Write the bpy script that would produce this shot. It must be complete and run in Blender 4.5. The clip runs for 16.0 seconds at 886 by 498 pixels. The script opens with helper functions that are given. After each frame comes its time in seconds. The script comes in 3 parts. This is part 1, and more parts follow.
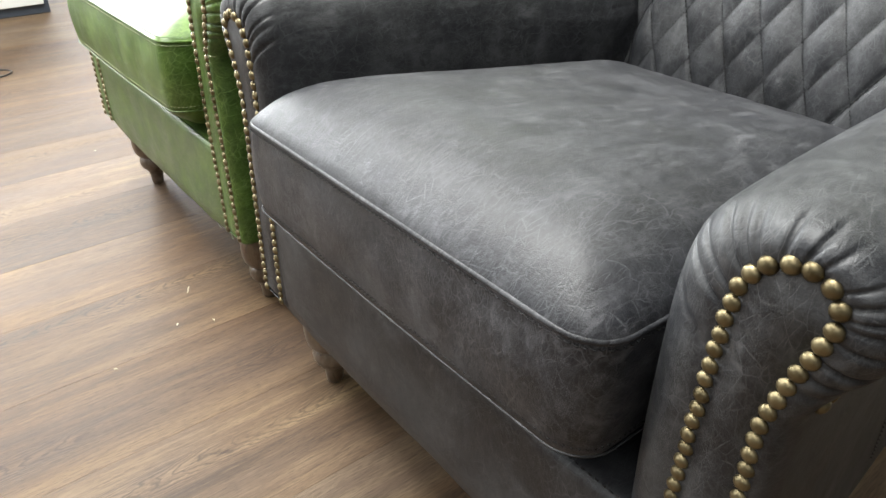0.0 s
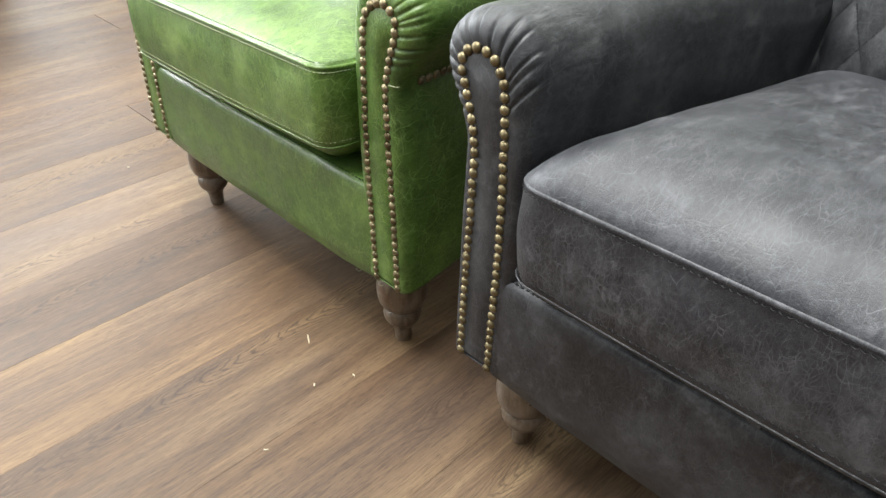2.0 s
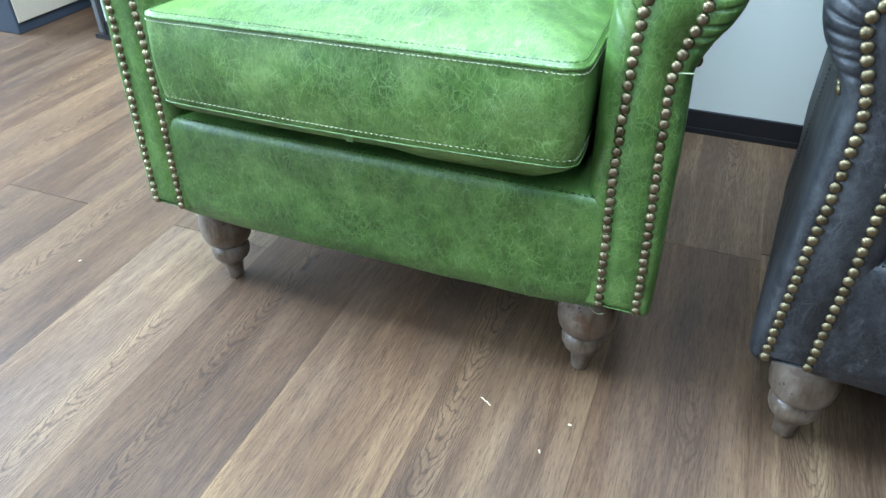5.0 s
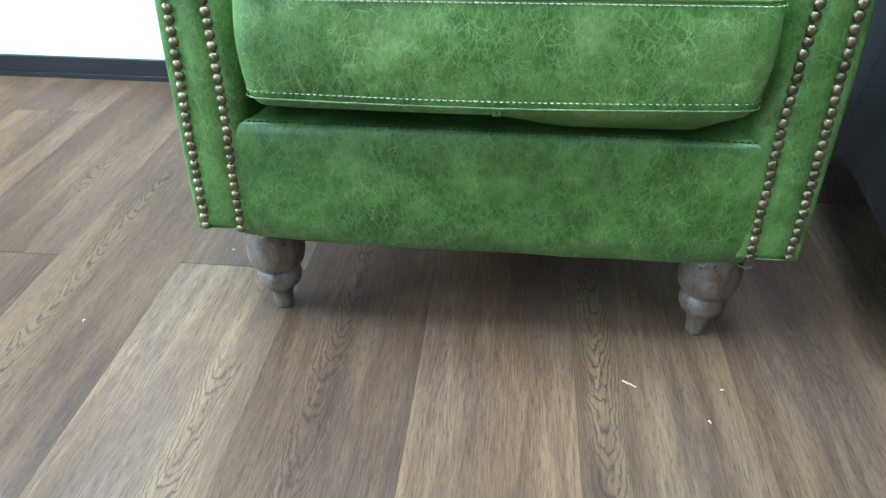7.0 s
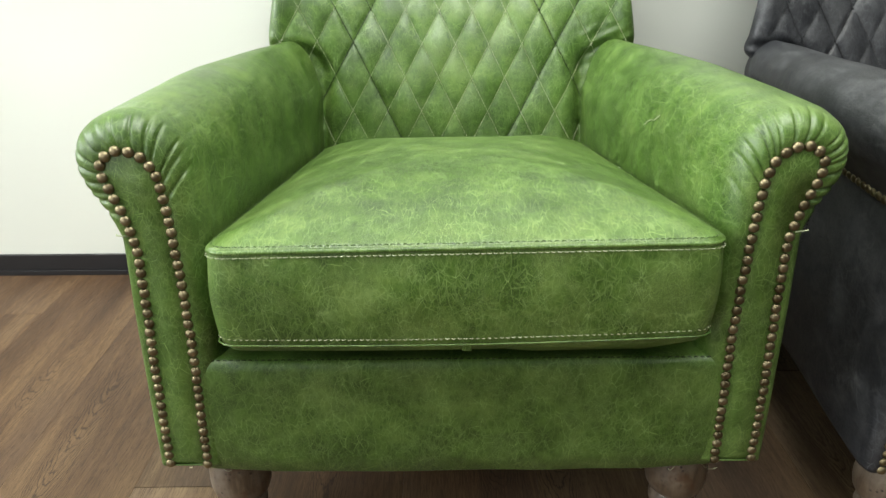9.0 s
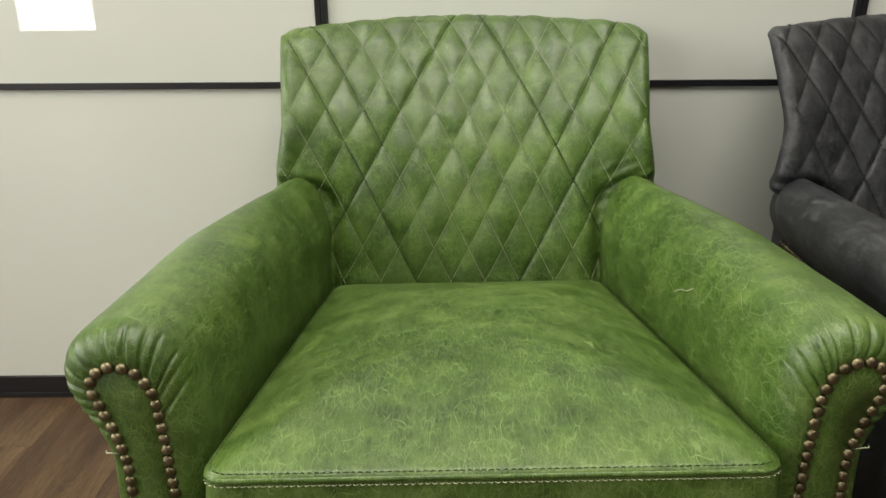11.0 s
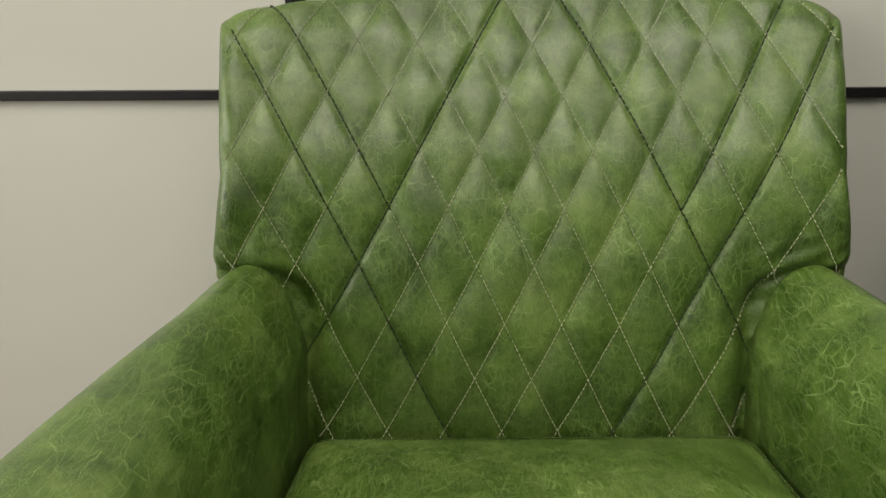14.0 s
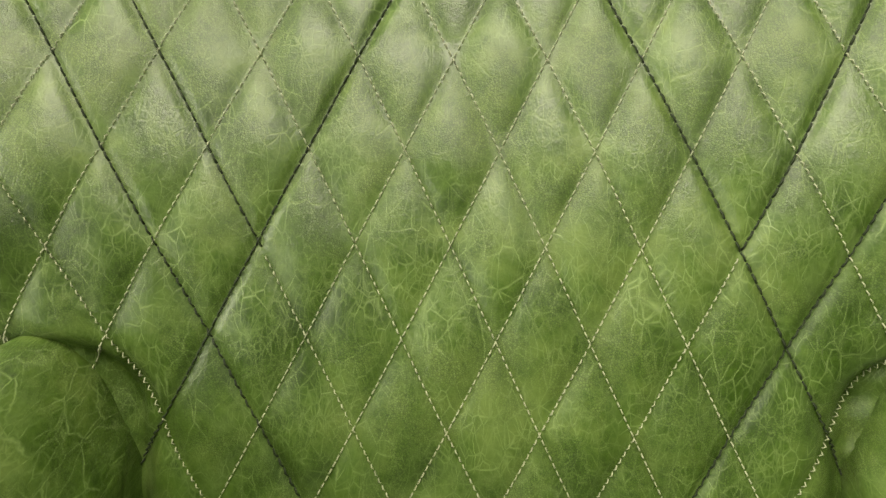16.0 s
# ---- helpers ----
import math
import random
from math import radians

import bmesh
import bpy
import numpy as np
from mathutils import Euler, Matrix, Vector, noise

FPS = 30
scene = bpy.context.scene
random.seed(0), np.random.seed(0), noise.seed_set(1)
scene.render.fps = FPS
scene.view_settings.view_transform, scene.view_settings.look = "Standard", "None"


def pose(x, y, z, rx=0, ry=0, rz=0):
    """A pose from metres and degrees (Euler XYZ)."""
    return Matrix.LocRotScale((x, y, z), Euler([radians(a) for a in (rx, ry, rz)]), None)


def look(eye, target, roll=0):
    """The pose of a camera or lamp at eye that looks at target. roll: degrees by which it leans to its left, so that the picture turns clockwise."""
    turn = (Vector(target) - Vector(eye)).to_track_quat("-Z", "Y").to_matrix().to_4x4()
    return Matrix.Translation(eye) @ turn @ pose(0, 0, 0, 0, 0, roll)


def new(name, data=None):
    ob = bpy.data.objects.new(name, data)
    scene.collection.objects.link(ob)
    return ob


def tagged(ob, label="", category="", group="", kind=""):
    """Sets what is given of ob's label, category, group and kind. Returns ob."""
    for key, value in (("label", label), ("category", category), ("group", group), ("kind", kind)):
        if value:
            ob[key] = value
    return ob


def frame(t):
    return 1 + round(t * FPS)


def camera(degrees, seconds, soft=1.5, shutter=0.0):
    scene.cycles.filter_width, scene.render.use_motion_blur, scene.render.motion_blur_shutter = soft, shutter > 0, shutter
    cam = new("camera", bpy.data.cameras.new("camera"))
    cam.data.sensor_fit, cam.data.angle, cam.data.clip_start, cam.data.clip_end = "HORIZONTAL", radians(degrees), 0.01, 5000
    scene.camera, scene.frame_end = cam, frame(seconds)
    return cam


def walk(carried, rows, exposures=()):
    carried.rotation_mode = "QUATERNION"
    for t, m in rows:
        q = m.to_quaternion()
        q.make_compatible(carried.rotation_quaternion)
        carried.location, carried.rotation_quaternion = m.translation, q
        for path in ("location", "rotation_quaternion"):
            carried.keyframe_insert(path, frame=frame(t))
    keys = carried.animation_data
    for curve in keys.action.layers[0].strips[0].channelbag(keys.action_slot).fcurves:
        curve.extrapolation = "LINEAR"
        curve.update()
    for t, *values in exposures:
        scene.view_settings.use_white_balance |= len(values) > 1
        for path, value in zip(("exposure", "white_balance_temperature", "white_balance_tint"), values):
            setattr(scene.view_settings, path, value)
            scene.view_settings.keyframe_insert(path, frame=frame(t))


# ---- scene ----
cam = camera(63.20, 16.0)

PATH = [
    (0, (1.1852, -0.3215, 0.6888), (-0.1434, 0.7344, -0.3695), 0.52),
    (0.5, (1.1150, -0.3818, 0.7302), (-0.1402, 0.7315, -0.3584), 0.42),
    (1, (1.0383, -0.4386, 0.7562), (-0.1679, 0.6999, -0.3614), 0.49),
    (1.5, (0.9429, -0.4694, 0.7333), (-0.2459, 0.6639, -0.4080), 0.59),
    (2, (0.8460, -0.4587, 0.7096), (-0.3035, 0.6993, -0.4470), 0.74),
    (2.5, (0.7542, -0.4548, 0.6917), (-0.3194, 0.7534, -0.4862), 0.76),
    (3, (0.6690, -0.4956, 0.6802), (-0.3233, 0.7742, -0.5043), 0.70),
    (3.5, (0.5924, -0.5598, 0.6617), (-0.2686, 0.8111, -0.5128), 0.68),
    (4, (0.5151, -0.5930, 0.6631), (-0.2363, 0.8446, -0.5069), 0.39),
    (4.2, (0.4778, -0.5978, 0.6625), (-0.2538, 0.8510, -0.5062), 0.13),
    (6.3, (0.1194, -0.6516, 0.6032), (-0.1337, 0.9443, -0.5754), 0.04),
    (6.5, (0.0850, -0.6569, 0.5899), (-0.1219, 0.9592, -0.5701), 0.02),
    (7, (0.0175, -0.6445, 0.5846), (-0.1503, 0.9929, -0.5516), -0.01),
    (7.5, (-0.0245, -0.6413, 0.6012), (-0.1577, 1.0311, -0.4875), -0.00),
    (8, (-0.0272, -0.6372, 0.6309), (-0.0932, 1.0889, -0.3773), -0.05),
    (8.5, (-0.0241, -0.6279, 0.6555), (-0.0380, 1.1547, -0.2512), -0.23),
    (9, (-0.0215, -0.6147, 0.6805), (-0.0127, 1.2070, -0.1448), -0.33),
    (9.5, (-0.0311, -0.6079, 0.7138), (-0.0175, 1.2338, -0.0657), -0.26),
    (10, (-0.0366, -0.6072, 0.7581), (-0.0229, 1.2511, 0.0188), -0.25),
    (10.2, (-0.0401, -0.5982, 0.7707), (-0.0264, 1.2652, 0.0443), -0.32),
    (12.3, (-0.0361, -0.3079, 0.7995), (-0.0653, 1.5764, 0.1299), -0.25),
    (12.5, (-0.0365, -0.2775, 0.8047), (-0.0778, 1.5971, 0.1091), -0.42),
    (13, (-0.0516, -0.1909, 0.8015), (-0.1162, 1.6698, 0.0712), -0.69),
    (13.5, (-0.0577, -0.1138, 0.8036), (-0.1144, 1.7322, 0.0362), -0.70),
    (14, (-0.0645, -0.0384, 0.7856), (-0.1062, 1.7942, -0.0142), -0.52),
    (14.5, (-0.0461, 0.0544, 0.7485), (-0.1118, 1.8810, -0.0634), -0.79),
    (15, (-0.0376, 0.1124, 0.7479), (-0.1136, 1.9167, -0.1116), -0.94),
    (15.5, (-0.0223, 0.1618, 0.7411), (-0.1028, 1.9581, -0.1346), -0.90),
    (16, (-0.0065, 0.2220, 0.7285), (-0.0932, 2.0186, -0.1458), -0.79),
]
EXPOSURES = [(0, 1.7, 6450, 7), (2, 1.65, 6350, 7), (3, 1.85, 5600, 4), (4.2, 1.95, 5000, 1), (6.3, 1.75, 4650, -4), (7.5, 1.55, 4700, -4), (8.3, 1.15, 4950, -3), (8.9, 0.95, 6350, 3), (10.2, 0.4, 7100, 7), (12.3, -0.25, 7100, 9), (14, -0.25, 7400, 11), (16, 0.42, 7700, 13)]
walk(cam, [(t, look(e, g, r)) for t, e, g, r in PATH], EXPOSURES)

LEFT_WATTS, BACK_WATTS, TOP_WATTS, FLOOR_GLOSS = 84, 32, 54, 0.46

# ---- world and light ----
world = bpy.data.worlds.new("world")
scene.world = world
world.use_nodes = True
wn = world.node_tree.nodes
sky = wn.new("ShaderNodeTexSky")
sky.sky_type, sky.sun_disc = "NISHITA", False
sky.sun_elevation, sky.sun_rotation = radians(35), radians(250)
world.node_tree.links.new(sky.outputs[0], wn["Background"].inputs[0])
wn["Background"].inputs[1].default_value = 0.06

sun = new("sun", bpy.data.lights.new("sun", "SUN"))
sun.data.energy, sun.data.angle, sun.data.color = 0.5, radians(15), (1, 0.96, 0.9)
sun.matrix_world = look((-6, -3, 5), (0, 0, 0))


def area_lamp(name, eye, target, wide, high, watts, colour):
    lamp = new(name, bpy.data.lights.new(name, "AREA"))
    lamp.data.shape, lamp.data.size, lamp.data.size_y = "RECTANGLE", wide, high
    lamp.data.energy, lamp.data.color = watts, colour
    lamp.matrix_world = look(eye, target)
    return lamp


area_lamp("window_daylight_west", (-3.24, -0.40, 1.62), (0, -0.40, 1.40), 2.6, 1.5, LEFT_WATTS, (0.97, 0.985, 1.0))
area_lamp("window_daylight_south", (-2.97, -3.74, 1.36), (-2.97, 0, 1.36), 0.58, 1.78, BACK_WATTS, (0.98, 0.99, 1.0))

# First: overhead lamp, inferred. Second: fill added front right, its source unseen.
for x, y, wide, high, share in ((-0.10, -0.35, 1.8, 1.2, 1.0), (1.70, -2.00, 2.4, 1.2, 0.25)):
    area_lamp("ceiling_panel_light", (x, y, 2.66), (x, y, 0), wide, high, share * TOP_WATTS, (1.0, 0.985, 0.96))

# ---- materials ----


class Nodes:
    """A small wrapper to write node materials briefly."""

    def __init__(self, name):
        self.mat = bpy.data.materials.new(name)
        self.mat.use_nodes = True
        self.tree = self.mat.node_tree
        self.bsdf = self.tree.nodes["Principled BSDF"]
        self.texco = self.tree.nodes.new("ShaderNodeTexCoord")
        self.info = self.tree.nodes.new("ShaderNodeObjectInfo")

    def put(self, socket, value):
        if hasattr(value, "is_linked"):
            self.tree.links.new(value, socket)
        elif value is not None:
            socket.default_value = value

    def set(self, **kw):
        for key, value in kw.items():
            self.put(self.bsdf.inputs[key.replace("_", " ")], value)

    def math(self, op, a, b=None, c=None, clamp=False):
        n = self.tree.nodes.new("ShaderNodeMath")
        n.operation, n.use_clamp = op, clamp
        for i, v in enumerate((a, b, c)):
            self.put(n.inputs[i], v)
        return n.outputs[0]

    def vmath(self, op, a, b=None):
        n = self.tree.nodes.new("ShaderNodeVectorMath")
        n.operation = op
        self.put(n.inputs[0], a)
        if b is not None:
            self.put(n.inputs[1], b)
        return n.outputs[0]

    def scatter(self, vector, amount=7.0):
        """Moves the pattern of each object by its own random amount."""
        c = self.tree.nodes.new("ShaderNodeCombineXYZ")
        r = self.math("MULTIPLY", self.info.outputs["Random"], amount)
        for i in range(3):
            self.put(c.inputs[i], self.math("MULTIPLY", r, (1.0, 1.7, 2.3)[i]))
        return self.vmath("ADD", vector, c.outputs[0])

    def noise(self, vector, scale, detail=4, rough=0.55, distort=0.0):
        n = self.tree.nodes.new("ShaderNodeTexNoise")
        for key, v in (("Vector", vector), ("Scale", scale), ("Detail", detail), ("Roughness", rough), ("Distortion", distort)):
            self.put(n.inputs[key], v)
        return n.outputs["Fac"]

    def tint(self, vector, scale):
        n = self.tree.nodes.new("ShaderNodeTexNoise")
        self.put(n.inputs["Vector"], vector)
        self.put(n.inputs["Scale"], scale)
        return n.outputs["Color"]

    def cells(self, vector, scale, feature="DISTANCE_TO_EDGE"):
        n = self.tree.nodes.new("ShaderNodeTexVoronoi")
        n.feature = feature
        self.put(n.inputs["Vector"], vector)
        self.put(n.inputs["Scale"], scale)
        return n.outputs["Distance"]

    def ramp(self, fac, *stops):
        n = self.tree.nodes.new("ShaderNodeValToRGB")
        while len(n.color_ramp.elements) < len(stops):
            n.color_ramp.elements.new(0.5)
        for e, (p, c) in zip(n.color_ramp.elements, stops):
            e.position = p
            e.color = (*c, 1) if len(c) == 3 else c
        self.put(n.inputs[0], fac)
        return n.outputs[0]

    def span(self, fac, a, b, lo=0.0, hi=1.0):
        n = self.tree.nodes.new("ShaderNodeMapRange")
        for i, v in enumerate((fac, a, b, lo, hi)):
            self.put(n.inputs[i], v)
        return n.outputs[0]

    def mix(self, fac, a, b, blend="MIX"):
        n = self.tree.nodes.new("ShaderNodeMix")
        n.data_type, n.blend_type = "RGBA", blend
        self.put(n.inputs[0], fac)
        self.put(n.inputs[6], (*a, 1) if isinstance(a, tuple) and len(a) == 3 else a)
        self.put(n.inputs[7], (*b, 1) if isinstance(b, tuple) and len(b) == 3 else b)
        return n.outputs[2]

    def bump(self, height, strength, distance, normal=None):
        n = self.tree.nodes.new("ShaderNodeBump")
        self.put(n.inputs["Height"], height)
        n.inputs["Strength"].default_value, n.inputs["Distance"].default_value = strength, distance
        if normal is not None:
            self.put(n.inputs["Normal"], normal)
        return n.outputs[0]


def leather(name, deep, mid, pale, gloss, vein=0.6, shine=0.55, crackle=1.0, soft=0.46):
    """Waxed pull-up leather: cloudy tone, soft pale pull-up streaks, hair-fine creases in patches, pebble grain."""
    m = Nodes(name)
    p = m.scatter(m.texco.outputs["Object"])
    warp = m.tree.nodes.new("ShaderNodeTexNoise")
    m.put(warp.inputs["Vector"], p)
    warp.inputs["Scale"].default_value, warp.inputs["Detail"].default_value = 26, 4
    drift = m.vmath("SUBTRACT", warp.outputs["Color"], (0.5, 0.5, 0.5))
    bent = m.vmath("ADD", p, m.vmath("MULTIPLY", drift, (0.013, 0.013, 0.013)))
    cloud = m.noise(p, 5, 4, 0.6, 0.3)
    blot = m.noise(bent, 19, 5, 0.62)
    smudge = m.noise(m.vmath("ADD", bent, (2.0, 4.0, 1.0)), 75, 5, 0.7, 0.3)
    tone = m.math("ADD", m.math("MULTIPLY", cloud, 0.28), m.math("ADD", m.math("MULTIPLY", blot, 0.42), m.math("MULTIPLY", smudge, 0.30)))
    base = m.ramp(tone, (0.41, deep), (0.50, mid), (0.60, pale))

    def turned(vector, turn, stretch):
        mp = m.tree.nodes.new("ShaderNodeMapping")
        m.put(mp.inputs["Vector"], vector)
        mp.inputs["Rotation"].default_value, mp.inputs["Scale"].default_value = turn, stretch
        return mp.outputs[0]

    def creases(k, turn, size, wide):
        """Long thin creases in one direction, strong in patches and broken along their length."""
        net = m.cells(turned(lean, turn, (1.0, 0.26, 0.5)), size)
        line = m.span(net, 0.0, wide, 1.0, 0.0)
        where = m.span(m.noise(m.vmath("ADD", p, (k * 3.1 + 1.0, 1.7 * k, 0.4)), 10 + 3 * k, 5, 0.68), 0.36, 0.57, 0.08, 1.0)
        gaps = m.span(m.noise(m.vmath("ADD", p, (0.3, 5.1 * k, 2.0)), 48, 4, 0.65), 0.38, 0.60, 0.08, 1.0)
        return m.math("MULTIPLY", m.math("POWER", line, 1.2), m.math("MULTIPLY", m.math("MULTIPLY", where, gaps), 1.0 - 0.11 * k))

    lean = m.vmath("ADD", p, m.vmath("MULTIPLY", drift, (0.014, 0.014, 0.014)))
    fine = None
    for k, (turn, size, wide) in enumerate((((0.4, 0.7, 0.3), 72, 0.028), ((1.2, -0.5, 1.1), 98, 0.038), ((-0.6, 0.3, 2.2), 130, 0.054), ((0.2, 1.1, -0.9), 170, 0.074), ((1.5, -0.9, 0.4), 225, 0.094))):
        line = creases(k, turn, size, wide)
        fine = line if fine is None else m.math("MAXIMUM", fine, line)
    # feathery pull-up: soft pale streaks drawn out in two directions
    feather = None
    for k, turn in enumerate(((0.7, 0.2, 0.5), (-0.5, 0.9, -0.8))):
        f = m.noise(turned(bent, turn, (1.0, 0.22, 0.6)), 75, 6, 0.72, 0.4)
        f = m.math("MULTIPLY", m.span(f, 0.50, 0.70), m.span(m.noise(m.vmath("ADD", p, (4.0 * k, 2.0, 7.0)), 9, 3, 0.6), 0.40, 0.62))
        feather = f if feather is None else m.math("MAXIMUM", feather, f)
    lines = m.math("MAXIMUM", m.math("MULTIPLY", feather, soft), m.math("MULTIPLY", fine, crackle))
    bright = tuple(1.6 * c + 0.055 for c in pale)
    colour = m.mix(m.math("MULTIPLY", m.math("MULTIPLY", lines, vein), m.info.outputs["Alpha"]), base, bright)
    # object colour tints each part; rail and cushion use it for shade and light
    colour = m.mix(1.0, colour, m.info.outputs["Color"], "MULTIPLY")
    net = m.cells(m.vmath("ADD", p, m.vmath("MULTIPLY", drift, (0.004, 0.004, 0.004))), 720)
    pebble = m.math("MULTIPLY", m.span(net, 0.0, 0.22, 1.0, 0.0), m.span(m.noise(m.vmath("ADD", p, (3.0, 8.0, 5.0)), 24, 4, 0.65), 0.40, 0.58))
    colour = m.mix(m.math("MULTIPLY", pebble, 0.62), colour, tuple(0.55 * c for c in deep))
    pits = m.cells(p, 620, "F1")
    grain = m.math("ADD", m.math("MULTIPLY", pits, 0.5), m.math("MULTIPLY", m.noise(p, 240, 3), 0.5))
    normal = m.bump(m.math("SUBTRACT", grain, m.math("MULTIPLY", pebble, 0.4)), 0.34, 0.0006)
    normal = m.bump(m.math("MULTIPLY", fine, -1.0), 0.22, 0.0006, normal)
    normal = m.bump(m.noise(bent, 40, 3), 0.25, 0.0028, normal)
    m.set(Base_Color=colour, Roughness=m.span(m.math("ADD", blot, m.math("MULTIPLY", lines, 0.2)), 0.3, 0.85, gloss - 0.06, gloss + 0.14), Normal=normal)
    m.set(Specular_IOR_Level=shine)
    return m.mat


def plain(name, rgb, rough=0.5, metal=0.0, vary=0.15, scale=60, bump=0.1):
    m = Nodes(name)
    p = m.scatter(m.texco.outputs["Object"])
    n = m.noise(p, scale, 4)
    colour = m.mix(n, tuple(c * (1 - vary) for c in rgb), tuple(min(1, c * (1 + vary)) for c in rgb))
    m.set(Base_Color=colour, Roughness=m.span(n, 0.3, 0.7, max(0.02, rough - 0.06), rough + 0.06), Metallic=metal, Normal=m.bump(n, bump, 0.0006))
    return m.mat


def plank_wood(name):
    """Vinyl oak planks: golden and grey-brown bands, dark pores, arched figure, satin wear layer; each plank has its own tone."""
    m = Nodes(name)
    p = m.scatter(m.texco.outputs["Object"], 13.0)
    slow = m.noise(m.vmath("MULTIPLY", p, (1.0, 0.16, 1.0)), 10, 3, 0.5)
    streak = m.noise(m.vmath("MULTIPLY", p, (1.0, 0.06, 1.0)), 46, 6, 0.68, 0.7)
    sway = m.vmath("ADD", p, m.vmath("MULTIPLY", m.vmath("SUBTRACT", m.tint(m.vmath("MULTIPLY", p, (1.0, 0.3, 1.0)), 22), (0.5, 0.5, 0.5)), (0.012, 0.0, 0.0)))
    fibre = m.noise(m.vmath("MULTIPLY", sway, (1.0, 0.055, 1.0)), 560, 3, 0.65)
    pore = m.noise(m.vmath("MULTIPLY", sway, (1.0, 0.075, 1.0)), 900, 2, 0.6)
    own = m.tree.nodes.new("ShaderNodeSeparateXYZ")
    m.put(own.inputs[0], m.texco.outputs["Object"])
    off = m.math("ADD", own.outputs[0], m.math("MULTIPLY", m.math("SUBTRACT", 0.5, m.info.outputs["Alpha"]), 0.16))
    wander = m.noise(m.vmath("MULTIPLY", p, (1.0, 0.35, 1.0)), 26, 4, 0.6)
    arch = m.math("ADD", m.math("MULTIPLY", own.outputs[1], 8.0), m.math("ADD", m.math("MULTIPLY", m.math("MULTIPLY", off, off), -1900.0), m.math("MULTIPLY", wander, 1.6)))
    ring = m.math("ABSOLUTE", m.math("SINE", m.math("MULTIPLY", arch, 13.0)))
    ring = m.span(ring, 0.05, 0.62, 1.0, 0.0)
    heart = m.span(m.math("ABSOLUTE", off), 0.020, 0.040, 1.0, 0.0)
    figure = m.math("MULTIPLY", ring, m.math("MULTIPLY", heart, m.math("MAXIMUM", m.math("LESS_THAN", m.info.outputs["Alpha"], 0.125), m.span(m.noise(m.vmath("MULTIPLY", p, (0.7, 0.35, 1.0)), 6.0, 2), 0.43, 0.53))))
    tone = m.math("ADD", m.math("MULTIPLY", streak, 0.55), m.math("MULTIPLY", slow, 0.55))
    base = m.ramp(tone, (0.36, (0.050, 0.030, 0.017)), (0.53, (0.104, 0.065, 0.036)), (0.70, (0.195, 0.134, 0.073)))
    zone = m.span(m.noise(m.vmath("MULTIPLY", p, (1.0, 0.22, 1.0)), 8, 3, 0.5), 0.46, 0.64)
    base = m.mix(m.math("MULTIPLY", zone, 0.28), base, (0.088, 0.070, 0.060))
    base = m.mix(m.math("MULTIPLY", m.span(fibre, 0.50, 0.64), 0.42), base, (0.034, 0.020, 0.013))
    base = m.mix(m.math("MULTIPLY", m.span(pore, 0.54, 0.66), 0.42), base, (0.022, 0.013, 0.009))
    base = m.mix(m.math("MULTIPLY", m.span(fibre, 0.44, 0.34), 0.15), base, (0.23, 0.165, 0.105))
    base = m.mix(m.math("MULTIPLY", figure, 0.72), base, (0.026, 0.015, 0.010))
    base = m.mix(1.0, base, m.info.outputs["Color"], "MULTIPLY")
    relief = m.math("ADD", m.math("MULTIPLY", fibre, -0.5), m.math("ADD", m.math("MULTIPLY", pore, -0.5), m.math("MULTIPLY", figure, -0.3)))
    m.set(Base_Color=base, Roughness=m.span(m.math("ADD", streak, m.math("MULTIPLY", fibre, 0.5)), 0.5, 1.0, FLOOR_GLOSS, FLOOR_GLOSS + 0.16), Normal=m.bump(relief, 0.40, 0.0006), Specular_IOR_Level=0.32)
    return m.mat


def turned_wood(name):
    """Whitewashed turned hardwood: brown under a thin pale wash, dark specks and a few filled flaws."""
    m = Nodes(name)
    p = m.scatter(m.texco.outputs["Object"])
    grain = m.noise(m.vmath("MULTIPLY", p, (1.0, 1.0, 0.14)), 120, 5, 0.65, 0.5)
    wash = m.noise(p, 26, 4, 0.6)
    base = m.ramp(grain, (0.34, (0.062, 0.042, 0.026)), (0.55, (0.120, 0.086, 0.056)), (0.75, (0.19, 0.145, 0.102)))
    base = m.mix(m.span(wash, 0.42, 0.66, 0.0, 0.55), base, (0.25, 0.212, 0.176))
    flaw = m.span(m.noise(m.vmath("ADD", p, (1.0, 3.0, 2.0)), 34, 3, 0.6), 0.58, 0.68)
    base = m.mix(m.math("MULTIPLY", flaw, 0.7), base, (0.085, 0.042, 0.020))
    specks = m.span(m.cells(p, 150, "F1"), 0.10, 0.30, 1.0, 0.0)
    base = m.mix(m.math("MULTIPLY", specks, m.span(m.noise(p, 40, 2), 0.50, 0.60)), base, (0.018, 0.011, 0.008))
    m.set(Base_Color=base, Roughness=m.span(wash, 0.3, 0.7, 0.30, 0.44), Normal=m.bump(grain, 0.12, 0.0004))
    return m.mat


def brass(name, dark, light):
    """Antique brass nail heads, each a little different."""
    m = Nodes(name)
    p = m.scatter(m.texco.outputs["Object"])
    n = m.noise(p, 320, 3, 0.6)
    tone = m.math("ADD", m.math("MULTIPLY", m.info.outputs["Random"], 0.5), m.math("MULTIPLY", n, 0.5))
    m.set(Base_Color=m.ramp(tone, (0.2, dark), (0.8, light)), Metallic=1.0, Roughness=m.span(n, 0.3, 0.7, 0.40, 0.54), Normal=m.bump(n, 0.2, 0.0005))
    return m.mat


